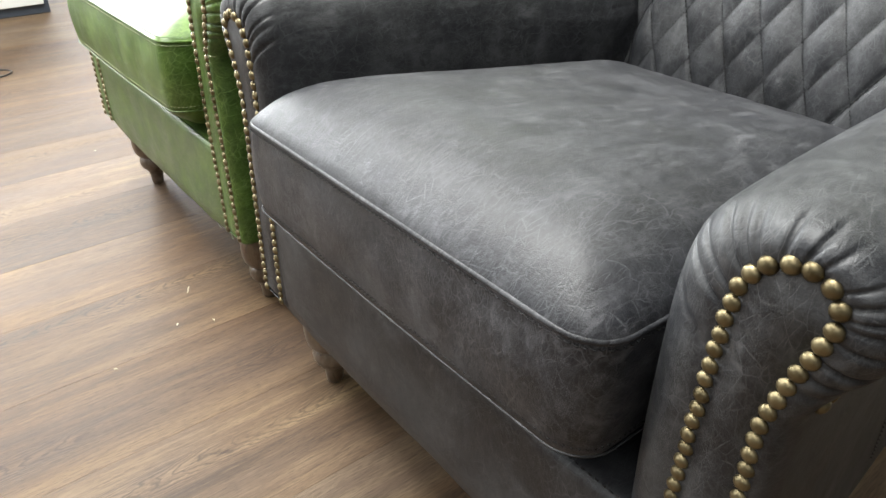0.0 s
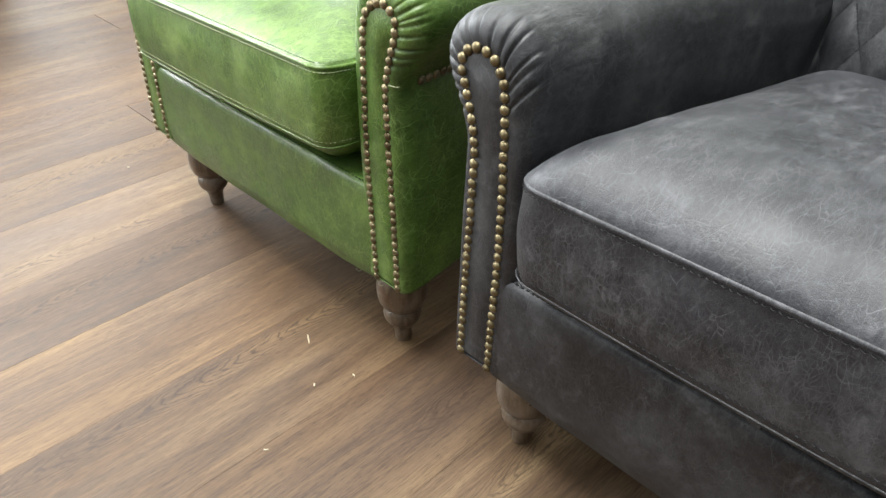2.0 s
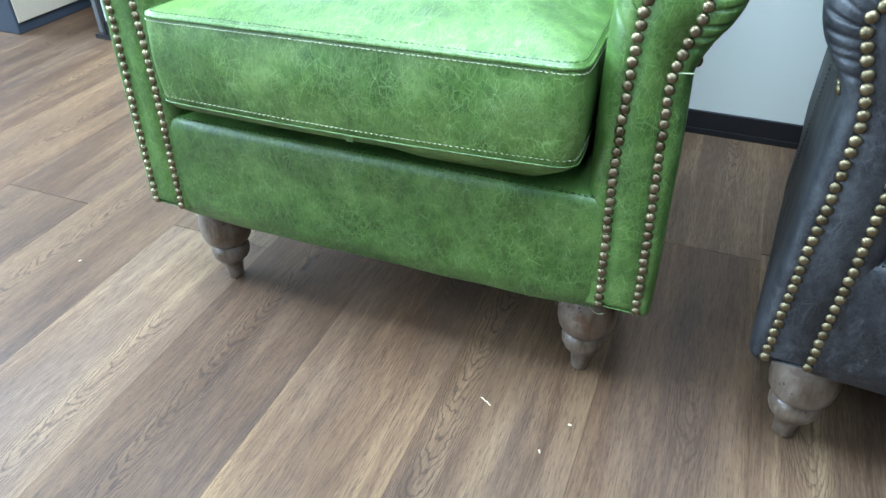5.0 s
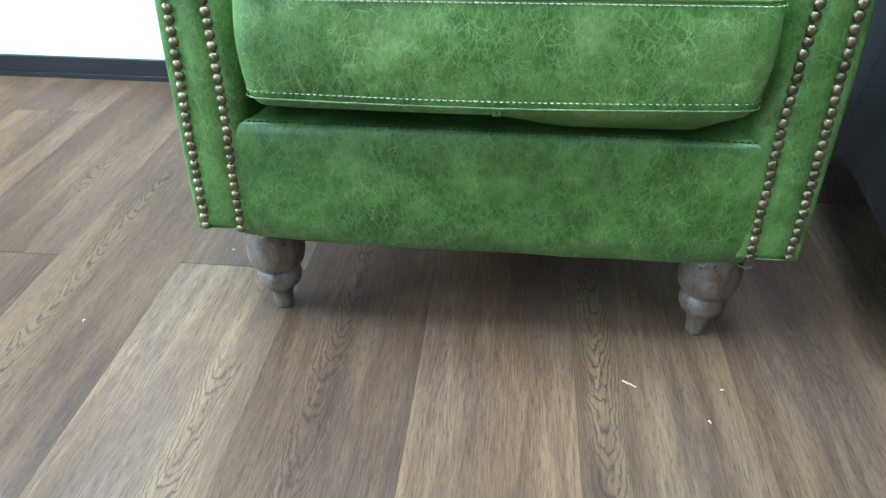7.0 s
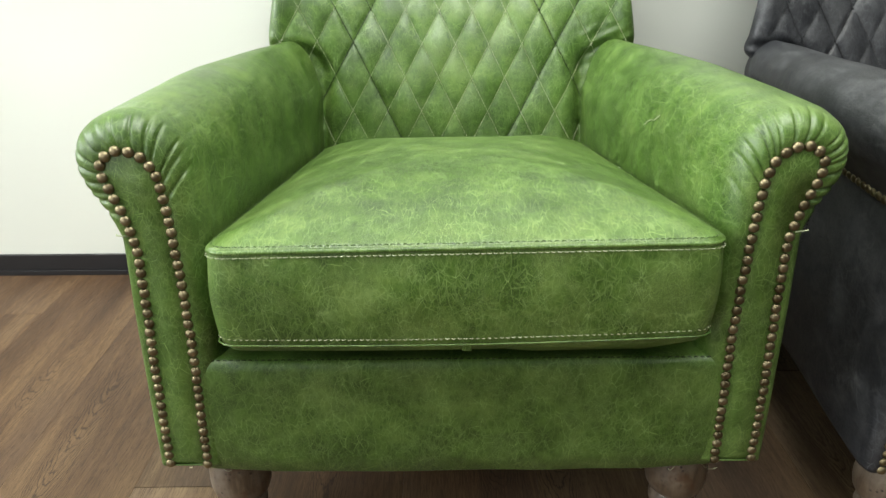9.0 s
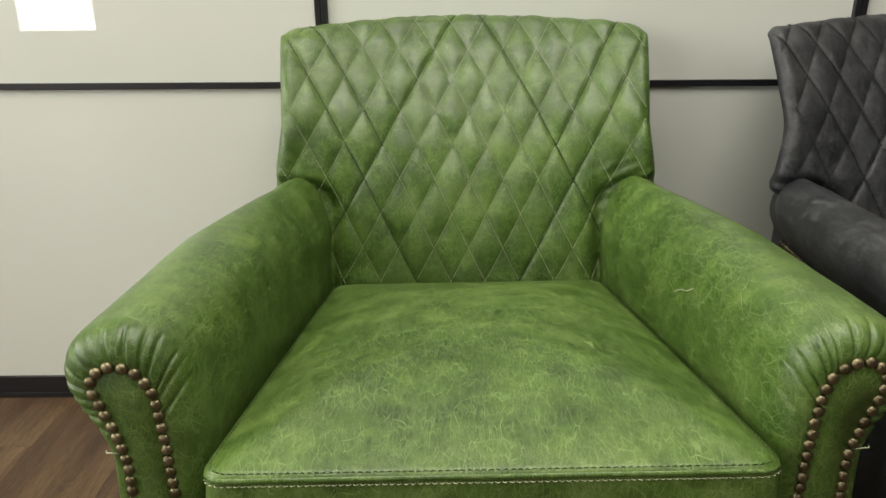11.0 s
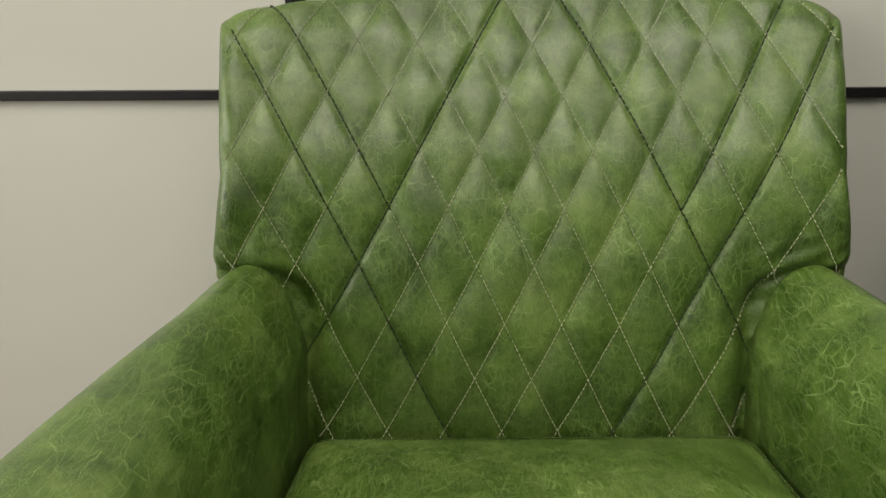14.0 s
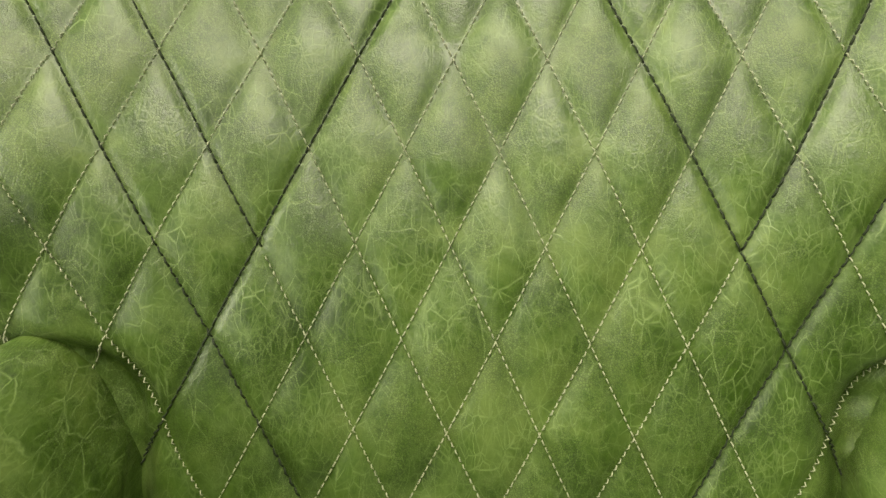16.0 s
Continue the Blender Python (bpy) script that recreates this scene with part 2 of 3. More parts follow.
def lacquer(name, rgb):
    m = Nodes(name)
    p = m.texco.outputs["Object"]
    n = m.noise(p, 1.6, 2)
    m.set(Base_Color=m.mix(n, rgb, tuple(c * 0.97 for c in rgb)), Roughness=m.span(m.noise(p, 9, 3), 0.3, 0.7, 0.015, 0.035), Specular_IOR_Level=0.9, Normal=m.bump(m.noise(p, 2.2, 2), 0.05, 0.004))
    return m.mat


GREEN = leather("green_leather", (0.028, 0.068, 0.0064), (0.060, 0.123, 0.0160), (0.116, 0.188, 0.038), 0.36, 1.0, 0.58)
GREY = leather("grey_leather", (0.0078, 0.0085, 0.0108), (0.0178, 0.0189, 0.0226), (0.050, 0.0520, 0.0555), 0.47, 0.95, 0.46, 0.62, 0.75)
PALE_THREAD = plain("pale_thread", (0.42, 0.46, 0.29), 0.8, 0, 0.2, 300)
DARK_GREEN_THREAD = plain("dark_green_thread", (0.018, 0.032, 0.010), 0.8, 0, 0.2, 300)
DARK_THREAD = plain("dark_thread", (0.014, 0.014, 0.015), 0.8, 0, 0.2, 300)
NAIL = brass("antique_brass", (0.112, 0.090, 0.052), (0.27, 0.226, 0.138))
GOLD_NAIL = brass("old_gold_brass", (0.125, 0.102, 0.058), (0.26, 0.218, 0.128))
LEG = turned_wood("washed_turned_wood")
PLANK = plank_wood("vinyl_oak")
GLOSS_WHITE = lacquer("white_gloss_panel", (0.735, 0.755, 0.695))
BLACK_METAL = plain("black_aluminium", (0.012, 0.012, 0.014), 0.38, 0.0, 0.2, 80, 0.05)
# Room walls and ceiling are unseen; their paint is darkened to cut bounced light.
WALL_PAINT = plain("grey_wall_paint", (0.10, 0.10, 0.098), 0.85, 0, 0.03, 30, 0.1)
CEILING_PAINT = plain("grey_ceiling_paint", (0.45, 0.45, 0.44), 0.9, 0, 0.03, 30, 0.1)
WHITE_BOARD = plain("white_board", (0.78, 0.78, 0.76), 0.5, 0, 0.03, 30, 0.05)
DARK_CLOTH = plain("black_dust_cover", (0.012, 0.012, 0.013), 0.95, 0, 0.2, 200)
CHIPBOARD = plain("pale_chipboard", (0.55, 0.47, 0.36), 0.8, 0, 0.12, 160)
SLATE = plain("slate_blue_paint", (0.045, 0.055, 0.075), 0.5, 0, 0.1, 40)
STRAW = plain("pale_splinter", (0.62, 0.55, 0.38), 0.7, 0, 0.1, 200)
WHITE_FRAME = plain("white_window_frame", (0.8, 0.8, 0.8), 0.4, 0, 0.02, 40)
GLASS = Nodes("window_glass")
GLASS.set(Base_Color=(1, 1, 1, 1), Roughness=0.0, Transmission_Weight=1.0, IOR=1.45)
GLASS = GLASS.mat


# ---- building helpers ----


def mesh_of(name, verts, faces, smooth=True):
    me = bpy.data.meshes.new(name)
    me.from_pydata([tuple(v) for v in verts], [], [tuple(f) for f in faces])
    bm = bmesh.new()
    bm.from_mesh(me)
    bmesh.ops.recalc_face_normals(bm, faces=bm.faces)
    bm.to_mesh(me)
    bm.free()
    me.polygons.foreach_set("use_smooth", [smooth] * len(me.polygons))
    return me


def part(name, me, material, parent=None, label="", kind=""):
    if not me.materials:
        me.materials.append(material)
    ob = new(name, me)
    ob.parent = parent
    return tagged(ob, label=label, kind=kind)


def slab(name, x0, x1, y0, y1, z0, z1, bevel=0.0):
    """A box with a small bevel, as mesh data."""
    bm = bmesh.new()
    bmesh.ops.create_cube(bm, size=1)
    for v in bm.verts:
        v.co = Vector(((x0 + x1) / 2 + v.co.x * (x1 - x0), (y0 + y1) / 2 + v.co.y * (y1 - y0), (z0 + z1) / 2 + v.co.z * (z1 - z0)))
    if bevel:
        bmesh.ops.bevel(bm, geom=bm.edges[:], offset=bevel, segments=2, affect="EDGES", profile=0.6)
    me = bpy.data.meshes.new(name)
    bm.to_mesh(me)
    bm.free()
    return me


def curve_through(points, per):
    """Catmull-Rom points through the control points, 'per' to a segment."""
    pts = np.array(points, float)
    ext = np.vstack([2 * pts[0] - pts[1], pts, 2 * pts[-1] - pts[-2]])
    out = []
    for i in range(1, len(ext) - 2):
        a, b, c, d = ext[i - 1:i + 3]
        for k in range(per):
            t = k / per
            out.append(0.5 * ((2 * b) + (c - a) * t + (2 * a - 5 * b + 4 * c - d) * t * t + (3 * b - a - 3 * c + d) * t ** 3))
    out.append(pts[-1])
    return np.array(out)


def along(points, step, start=0.0):
    """Places at even steps along a polyline."""
    d = np.r_[0, np.cumsum(np.linalg.norm(np.diff(points, axis=0), axis=1))]
    at = np.arange(start, d[-1], step)
    return np.array([[np.interp(a, d, points[:, k]) for k in range(points.shape[1])] for a in at])


def grid_faces(rows, cols, closed=False):
    f = []
    for i in range(rows - 1):
        for j in range(cols if closed else cols - 1):
            k = (j + 1) % cols
            f.append((i * cols + j, i * cols + k, (i + 1) * cols + k, (i + 1) * cols + j))
    return f


def tube(points, radius, sides=6, closed=False):
    pts = np.array(points, float)
    n = len(pts)
    verts = []
    for i in range(n):
        a, b = pts[(i - 1) % n if closed else max(i - 1, 0)], pts[(i + 1) % n if closed else min(i + 1, n - 1)]
        t = (b - a) / (np.linalg.norm(b - a) + 1e-12)
        up = np.array([0, 0, 1.0]) if abs(t[2]) < 0.9 else np.array([1.0, 0, 0])
        u = np.cross(t, up)
        u /= np.linalg.norm(u)
        w = np.cross(u, t)
        for k in range(sides):
            g = 2 * math.pi * k / sides
            verts.append(pts[i] + radius * (math.cos(g) * u + math.sin(g) * w))
    faces = grid_faces(n, sides, True)
    if closed:
        faces += [((n - 1) * sides + k, (n - 1) * sides + (k + 1) % sides, (k + 1) % sides, k) for k in range(sides)]
    else:
        faces += [tuple(range(sides)), tuple((n - 1) * sides + k for k in reversed(range(sides)))]
    return verts, faces


def dashes(line, normals, length=0.0038, gap=0.0022, half=0.00055, lift=0.0003, seed=1):
    """Stitches along a line on a surface: short flat prisms, slightly uneven."""
    rnd = random.Random(seed)
    d = np.r_[0, np.cumsum(np.linalg.norm(np.diff(line, axis=0), axis=1))]
    verts, faces = [], []
    at = rnd.random() * gap
    while at + length < d[-1]:
        ends = [np.array([np.interp(q, d, line[:, k]) for k in range(3)]) for q in (at, at + length)]
        nrm = np.array([np.interp(at, d, normals[:, k]) for k in range(3)])
        nrm /= np.linalg.norm(nrm) + 1e-12
        t = (ends[1] - ends[0]) / (np.linalg.norm(ends[1] - ends[0]) + 1e-12)
        s = np.cross(nrm, t) * half * rnd.uniform(0.85, 1.15)
        mid = (ends[0] + ends[1]) / 2 + nrm * (lift + 0.0009)
        b = len(verts)
        for c, h in ((ends[0], -0.0006), (mid, 0), (ends[1], -0.0006)):
            verts += [c - s + nrm * (h + lift), c + s + nrm * (h + lift), c + nrm * (h + lift + 0.0007)]
        for k in (0, 3):
            for j in range(3):
                faces.append((b + k + j, b + k + (j + 1) % 3, b + k + 3 + (j + 1) % 3, b + k + 3 + j))
        faces += [(b, b + 1, b + 2), (b + 8, b + 7, b + 6)]
        at += length + gap * rnd.uniform(0.8, 1.25)
    return verts, faces


def joined(pieces):
    verts, faces = [], []
    for v, f in pieces:
        b = len(verts)
        verts += list(v)
        faces += [tuple(i + b for i in q) for q in f]
    return verts, faces


def lathe(profile, sides=28):
    verts = []
    for r, z in profile:
        for k in range(sides):
            g = 2 * math.pi * k / sides
            verts.append((r * math.cos(g), r * math.sin(g), z))
    n = len(profile)
    faces = grid_faces(n, sides, True) + [tuple(range(sides)), tuple((n - 1) * sides + k for k in reversed(range(sides)))]
    return verts, faces


# ---- the room ----
floor = tagged(new("floor"), label="brown-grey wood-look vinyl plank floor with a satin sheen", category="floor", kind="structure")
part("subfloor", slab("subfloor", -3.3, 2.9, -3.8, 1.3, -0.06, -0.006), DARK_CLOTH, floor)


def wall(name, x0, x1, y0, y1, z0, z1, material=WALL_PAINT, label="plain dark grey painted wall, out of view"):
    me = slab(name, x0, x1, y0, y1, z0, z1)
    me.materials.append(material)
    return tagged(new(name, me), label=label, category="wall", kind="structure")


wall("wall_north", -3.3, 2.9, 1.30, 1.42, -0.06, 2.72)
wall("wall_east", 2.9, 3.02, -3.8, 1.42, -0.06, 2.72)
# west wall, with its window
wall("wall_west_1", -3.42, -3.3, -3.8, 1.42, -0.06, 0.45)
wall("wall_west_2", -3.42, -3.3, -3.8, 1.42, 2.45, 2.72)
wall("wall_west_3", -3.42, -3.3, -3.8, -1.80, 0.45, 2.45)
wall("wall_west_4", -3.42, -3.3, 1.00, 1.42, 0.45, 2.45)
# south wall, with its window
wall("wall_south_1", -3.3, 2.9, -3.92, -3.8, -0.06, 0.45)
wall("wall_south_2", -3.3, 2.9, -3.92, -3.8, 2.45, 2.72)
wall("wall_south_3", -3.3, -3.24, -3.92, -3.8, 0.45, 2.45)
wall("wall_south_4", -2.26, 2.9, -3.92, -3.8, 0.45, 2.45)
ceiling = wall("ceiling", -3.42, 3.02, -3.92, 1.42, 2.72, 2.84, CEILING_PAINT, label="plain grey painted ceiling, out of view")
ceiling["category"] = "ceiling"


def window(name, m, wide, high):
    """A white framed window, frame, mullions and panes, built upright in the x-z plane."""
    ob = tagged(new(name), label="white framed window bright with overcast daylight", category="window", kind="structure")
    ob.matrix_world = m
    for x0, x1, z0, z1 in ((0, wide, 0, 0.06), (0, wide, high - 0.06, high), (0, 0.06, 0.06, high - 0.06), (wide - 0.06, wide, 0.06, high - 0.06), (wide / 3 - 0.03, wide / 3 + 0.03, 0.06, high - 0.06), (2 * wide / 3 - 0.03, 2 * wide / 3 + 0.03, 0.06, high - 0.06)):
        part("window_frame", slab("window_frame", x0, x1, -0.03, 0.03, z0, z1, 0.004), WHITE_FRAME, ob)
    for k in range(3):
        pane = part("pane", slab("pane", k * wide / 3 + 0.03, (k + 1) * wide / 3 - 0.03, -0.003, 0.003, 0.06, high - 0.06), GLASS, ob)
        pane.visible_shadow = False
    return ob


window("window_1", pose(-3.36, -1.80, 0.45, 0, 0, 90), 2.8, 2.0)
window("window_2", pose(-3.24, -3.86, 0.45), 0.98, 2.0)

# ---- sliding wardrobe ----
WARD = 0.770
wardrobe = tagged(new("sliding_wardrobe"), label="built-in wardrobe with glossy white sliding doors in slim black frames", category="wardrobe")
wardrobe.location = (0, WARD, 0)


def wardrobe_door(x0, x1, y):
    """Frame of two stiles and three rails, with an upper and a lower panel."""
    rail = part("door", slab("door", x0 + 0.0105, x1 - 0.0105, y + 0.004, y + 0.016, 0.047, 2.36, 0.0), GLOSS_WHITE, wardrobe)
    for a, b in ((x0, x0 + 0.0100), (x1 - 0.0100, x1)):
        part("stile", slab("stile", a, b, y - 0.004, y + 0.022, 0.012, 2.40, 0.0012), BLACK_METAL, rail)
    for a, b in ((0.012, 0.0465), (0.6165, 0.6275), (2.36, 2.40)):
        part("rail", slab("rail", x0 + 0.0102, x1 - 0.0102, y - 0.0015, y + 0.022, a, b, 0.001), BLACK_METAL, rail)
    return rail


for k in range(3):
    wardrobe_door(-1.150 + 0.912 * k, -0.2385 + 0.912 * k - 0.0005, 0.0)
part("bottom_track", slab("bottom_track", -1.18, 1.62, -0.004, 0.06, 0.0, 0.0115, 0.001), BLACK_METAL, wardrobe)
part("top_box", slab("top_box", -1.18, 1.62, 0.0, 0.5, 2.402, 2.70, 0.003), WALL_PAINT, wardrobe)
for x in (-1.18, 1.60):
    part("end_panel", slab("end_panel", x, x + 0.02, 0.012, 0.5, 0.0, 2.402, 0.002), WALL_PAINT, wardrobe)

# ---- armchairs ----
TAPER = 0.28


def narrow(x, y):
    """The chair narrows towards its back."""
    return x * (1 - TAPER * min(max(y, 0.0), 0.58))


def narrow_arm(x, z, y):
    """The roll keeps its width to mid-length, then draws in; the panel under it narrows evenly."""
    even = 1 - TAPER * max(y, 0.0)
    roll = float(np.interp(y, (0.0, 0.28, 0.40, 0.465, 0.53, 0.60), (1.0, 0.965, 0.898, 0.856, 0.836, 0.80)))
    up, out = min(1, max(0, (z - 0.40) / 0.06)), min(1, max(0, (x - 0.25) / 0.05))
    w = up * up * (3 - 2 * up) * out * out * (3 - 2 * out)
    return x * (even + (roll - even) * w)


ARM_OUT = [(.329, .146), (.3285, .20), (.327, .27), (.326, .34), (.3235, .395), (.3235, .418), (.334, .440), (.347, .460), (.3535, .481), (.351, .501), (.341, .516), (.322, .527), (.300, .531), (.282, .528), (.266, .518), (.2545, .502), (.2475, .48), (.2440, .45), (.2430, .40), (.2430, .34), (.2450, .28), (.2470, .22), (.2480, .146)]
ARM_NAIL = [(.313, .149), (.312, .20), (.3095, .27), (.306, .34), (.304, .395), (.3052, .415), (.3108, .440), (.3175, .460), (.3220, .475), (.3222, .4855), (.3160, .4945), (.3055, .4990), (.2945, .4975), (.2845, .4920), (.2765, .4815), (.2732, .468), (.2710, .445), (.2690, .40), (.2680, .34), (.2685, .29), (.2700, .25), (.2720, .20), (.2735, .149)]


def nail_mesh():
    prof = [(0.0053, -0.0006), (0.0052, 0.0004), (0.0045, 0.0020), (0.0028, 0.0032), (0.0008, 0.0036)]
    v, f = lathe(prof, 12)
    return mesh_of("nail", v, f)


def smooth(t):
    t = np.clip(t, 0, 1)
    return t * t * (3 - 2 * t)


def arm_lines(per, wide, high):
    """The arm's outline and its nail line; wide and high move the nails of an arm stuffed fuller."""
    O, N = curve_through(ARM_OUT, per), curve_through(ARM_NAIL, per)
    N[:, 1] += high * smooth((N[:, 1] - 0.38) / 0.10)
    N[:, 0] += wide
    O[:, 0] += 0.8 * wide * smooth((O[:, 0] - 0.25) / 0.05)
    return O, N


def arm_mesh(side, seed, wide=0.0, high=0.0):
    """The padded roll arm: a lofted pad, gathered in pleats round the front."""
    per = 14
    O, N = arm_lines(per, wide, high)
    n = len(O)
    rnd = random.Random(seed)
    # pleats: notches round the arch, deepest over the top
    top_lo, top_hi = 6.0 * per, 16.5 * per
    notch = np.zeros(n)
    at = top_lo
    while at < top_hi:
        deep, wide = rnd.uniform(0.35, 1.0), rnd.uniform(0.9, 1.7)
        notch = np.maximum(notch, deep * np.exp(-((np.arange(n) - at) / wide) ** 2))
        at += rnd.uniform(5.0, 14.0)
    verts = []
    rings = []
    steps = 14
    for j in range(steps + 1):
        a = math.pi / 2 * j / steps
        rings.append(("front", a))
    ys = [0.036, 0.045, 0.06, 0.08, 0.11, 0.15, 0.20, 0.26, 0.32, 0.38, 0.43, 0.47, 0.49] + [0.50 + 0.006 * k for k in range(16)]
    for kind, a in rings + [("body", y) for y in ys]:
        for i in range(n):
            o, q = O[i], N[i]
            gap = np.linalg.norm(o - q)
            reach = min(0.032, 1.25 * gap + 0.003)
            if kind == "front":
                p = q + (o - q) * math.sin(a)
                y = reach * (1 - math.cos(a)) - 0.0045 * math.sin(2 * a) * min(1, gap / 0.02)
                pinch = notch[i] * math.sin(min(math.pi, 2.3 * a)) ** 0.8 * 0.0038 if a < 1.36 else 0.0
                y += pinch
                p = p - (o - q) / (gap + 1e-9) * pinch * 0.5
            else:
                y = a
                p = o.copy()
                if a <= 0.0361:
                    y = max(a, reach + 0.001)
                # pads sag and swell a little along their length
                swell = 0.0022 * noise.noise(Vector((p[0] * 9 + seed, y * 7, p[1] * 9)))
                p = p + (o - np.array([0.285, 0.42])) / 0.12 * swell
                # long soft drag folds behind the pleats
                # the roll turns in where it meets the back
                near = min(1.0, max(0.0, (y - (0.331 + 0.43 * p[1]) + 0.012) / 0.026))
                p = p - (o - np.array([0.285, 0.42])) / 0.12 * 0.011 * (1 - math.sqrt(1 - near * near))
                fade = max(0.0, 1 - (y - 0.03) / 0.04)
                p = p - (o - q) / (gap + 1e-9) * notch[i] * 0.0009 * fade
            z = p[1]
            if z > 0.40:
                z -= 0.017 * (max(0.0, y) / 0.56) ** 2.2 * min(1, (z - 0.40) / 0.08)
            if z > 0.42 and p[0] < 0.315:
                z -= 0.030 * float(smooth((y - 0.26) / 0.22)) * min(1.0, (0.315 - p[0]) / 0.06) ** 1.5 * min(1, (z - 0.42) / 0.06)
            verts.append((side * narrow_arm(p[0], z, y), y, z))
    faces = grid_faces(len(rings) + len(ys), n, True)
    last = (len(rings) + len(ys) - 1) * n
    faces.append(tuple(last + i for i in range(n)))
    return mesh_of("arm", verts, faces)


def panel_mesh(side, wide=0.0, high=0.0):
    N = arm_lines(8, wide, high)[1]
    n = len(N)
    verts = [(side * x, 0.0012, z) for x, z in N] + [(side * ((x - wide) * 0.94 + 0.0174 + wide), -0.0012, z * 0.96 + 0.0125) for x, z in N]
    faces = [(i, i + 1, n + i + 1, n + i) for i in range(n - 1)] + [(n - 1, 0, n, 2 * n - 1)]
    # strips across the panel, from one nail row to the other
    half = n // 2
    for i in range(half):
        a, b = i, n - 1 - i
        if b - 1 > i + 1:
            faces.append((n + a, n + a + 1, n + b - 1, n + b))
    return mesh_of("front_panel", verts, faces)


def cushion_loop(corner, z_shift, grow, count=220):
    """The seam line of the seat cushion: a tapered rounded rectangle, tilted back."""
    x0, y0, y1, r = 0.2340 + grow, -0.035 - grow, 0.505 + grow, corner + 0.6 * max(grow, 0)
    cx, cy0, cy1 = x0 - r, y0 + r, y1 - r
    pts = []
    for ccx, ccy, a0 in ((cx, cy0, -90), (cx, cy1, 0), (-cx, cy1, 90), (-cx, cy0, 180)):
        for k in range(13):
            a = radians(a0 + 90 * k / 12)
            pts.append((ccx + r * math.cos(a), ccy + r * math.sin(a)))
    pts = np.array(pts + [pts[0]])
    d = np.r_[0, np.cumsum(np.linalg.norm(np.diff(pts, axis=0), axis=1))]
    at = np.linspace(0, d[-1], count, endpoint=False)
    out = []
    for q in at:
        x, y = np.interp(q, d, pts[:, 0]), np.interp(q, d, pts[:, 1])
        z = 0.421 - 0.118 * (y + 0.035) + 0.014 * x + z_shift
        out.append((narrow(x, y) + 0.0015, y, z))
    return np.array(out)


def cushion_mesh(rise, fall, corner):
    n = 220
    top, mid = cushion_loop(corner, 0, 0), np.array([0.0, 0.22, 0.0])
    verts, rows = [], 0

    def crown(x, y, t):
        h = rise * (1 - t ** fall) if t < 1 else 0.0
        return h + 0.003 * noise.noise(Vector((x * 9, y * 9, 3))) * (1 - t ** 4)

    for k in range(27):
        t = min(1.0, 0.02 + 0.98 * (k / 26) ** 0.8)
        for i in range(n):
            x, y = top[i][0] * t, mid[1] + (top[i][1] - mid[1]) * t
            z = 0.421 - 0.118 * (y + 0.035) + 0.014 * x + crown(x, y, t)
            wr = 0.0012 * noise.noise(Vector((x * 60, y * 26, 1.0))) * max(0, (t - 0.6) / 0.4) * (1 - t) * 8
            verts.append((x, y, z + wr))
        rows += 1
    for k in range(1, 15):
        t = k / 14
        loop = cushion_loop(corner, -0.106 * t, 0.0040 * math.sin(math.pi * t) - 0.0015 * t - 0.004 * max(0.0, (t - 0.88) / 0.12) ** 2)
        for i in range(n):
            x, y, z = loop[i]
            w = 0.0022 * noise.noise(Vector((x * 22, y * 22, z * 12))) * math.sin(math.pi * t)
            crease = 0.0017 * math.sin(2 * math.pi * (x * 62 + (1.6 - t) * 1.1)) * float(smooth((abs(x) - 0.18) / 0.035)) * float(smooth(t / 0.12)) * max(0.0, 1 - t / 0.7) if y < 0.03 else 0.0
            y += crease
            sag = -0.004 * math.sin(math.pi * min(1, max(0, (x + 0.23) / 0.46))) * t if y < 0.02 else 0
            verts.append((x * (1 + w), y + w, z + sag))
        rows += 1
    low = cushion_loop(corner, -0.106, -0.0085)
    for k in range(1, 9):
        t = 1 - k / 8 * 0.98
        for i in range(n):
            x, y = low[i][0] * t, mid[1] + (low[i][1] - mid[1]) * t
            edge = min(1.0, 0.35 + k / 2.0)
            z = 0.315 - 0.118 * (y + 0.035) + 0.014 * x - 0.011 * edge - (0.004 if y < 0.05 else 0) - 0.013 * float(smooth((x + 0.02) / 0.1)) * edge * (1 if y < 0.08 else 0)
            verts.append((x, y, z))
        rows += 1
    faces = grid_faces(rows, n, True) + [tuple(range(n)), tuple((rows - 1) * n + i for i in range(n))]
    return mesh_of("seat_cushion", verts, faces)


# backrest surface
COL = 0.0542
BZ = np.linspace(0.32, 0.726, 300)


def back_y(z):
    return 0.3400 + 0.43 * z + 0.9 * (z - 0.5) ** 2


_by = back_y(BZ)
_slope = math.atan(0.43 + 1.8 * (0.726 - 0.5))
_arc = [(_by[-1] + 0.034 * (math.cos(_slope) - math.cos(_slope + g)), 0.726 + 0.034 * (math.sin(_slope + g) - math.sin(_slope))) for g in np.linspace(0.04, math.pi / 2 - _slope + 0.5, 40)]
PROF = np.vstack([np.c_[_by, BZ], np.array(_arc)])
PROF_S = np.r_[0, np.cumsum(np.linalg.norm(np.diff(PROF, axis=0), axis=1))]
PROF_S = PROF_S - np.interp(0.507, BZ, PROF_S[:300])
S_LOW, S_TOP = PROF_S[0], PROF_S[-1]


def droop(x, s):
    """How far the top edge falls towards the shoulders."""
    return np.where(x < 0, 0.019, 0.012) * np.minimum(np.abs(x) / 0.245, 1.2) ** 2 * smooth((s - S_TOP + 0.08) / 0.08)


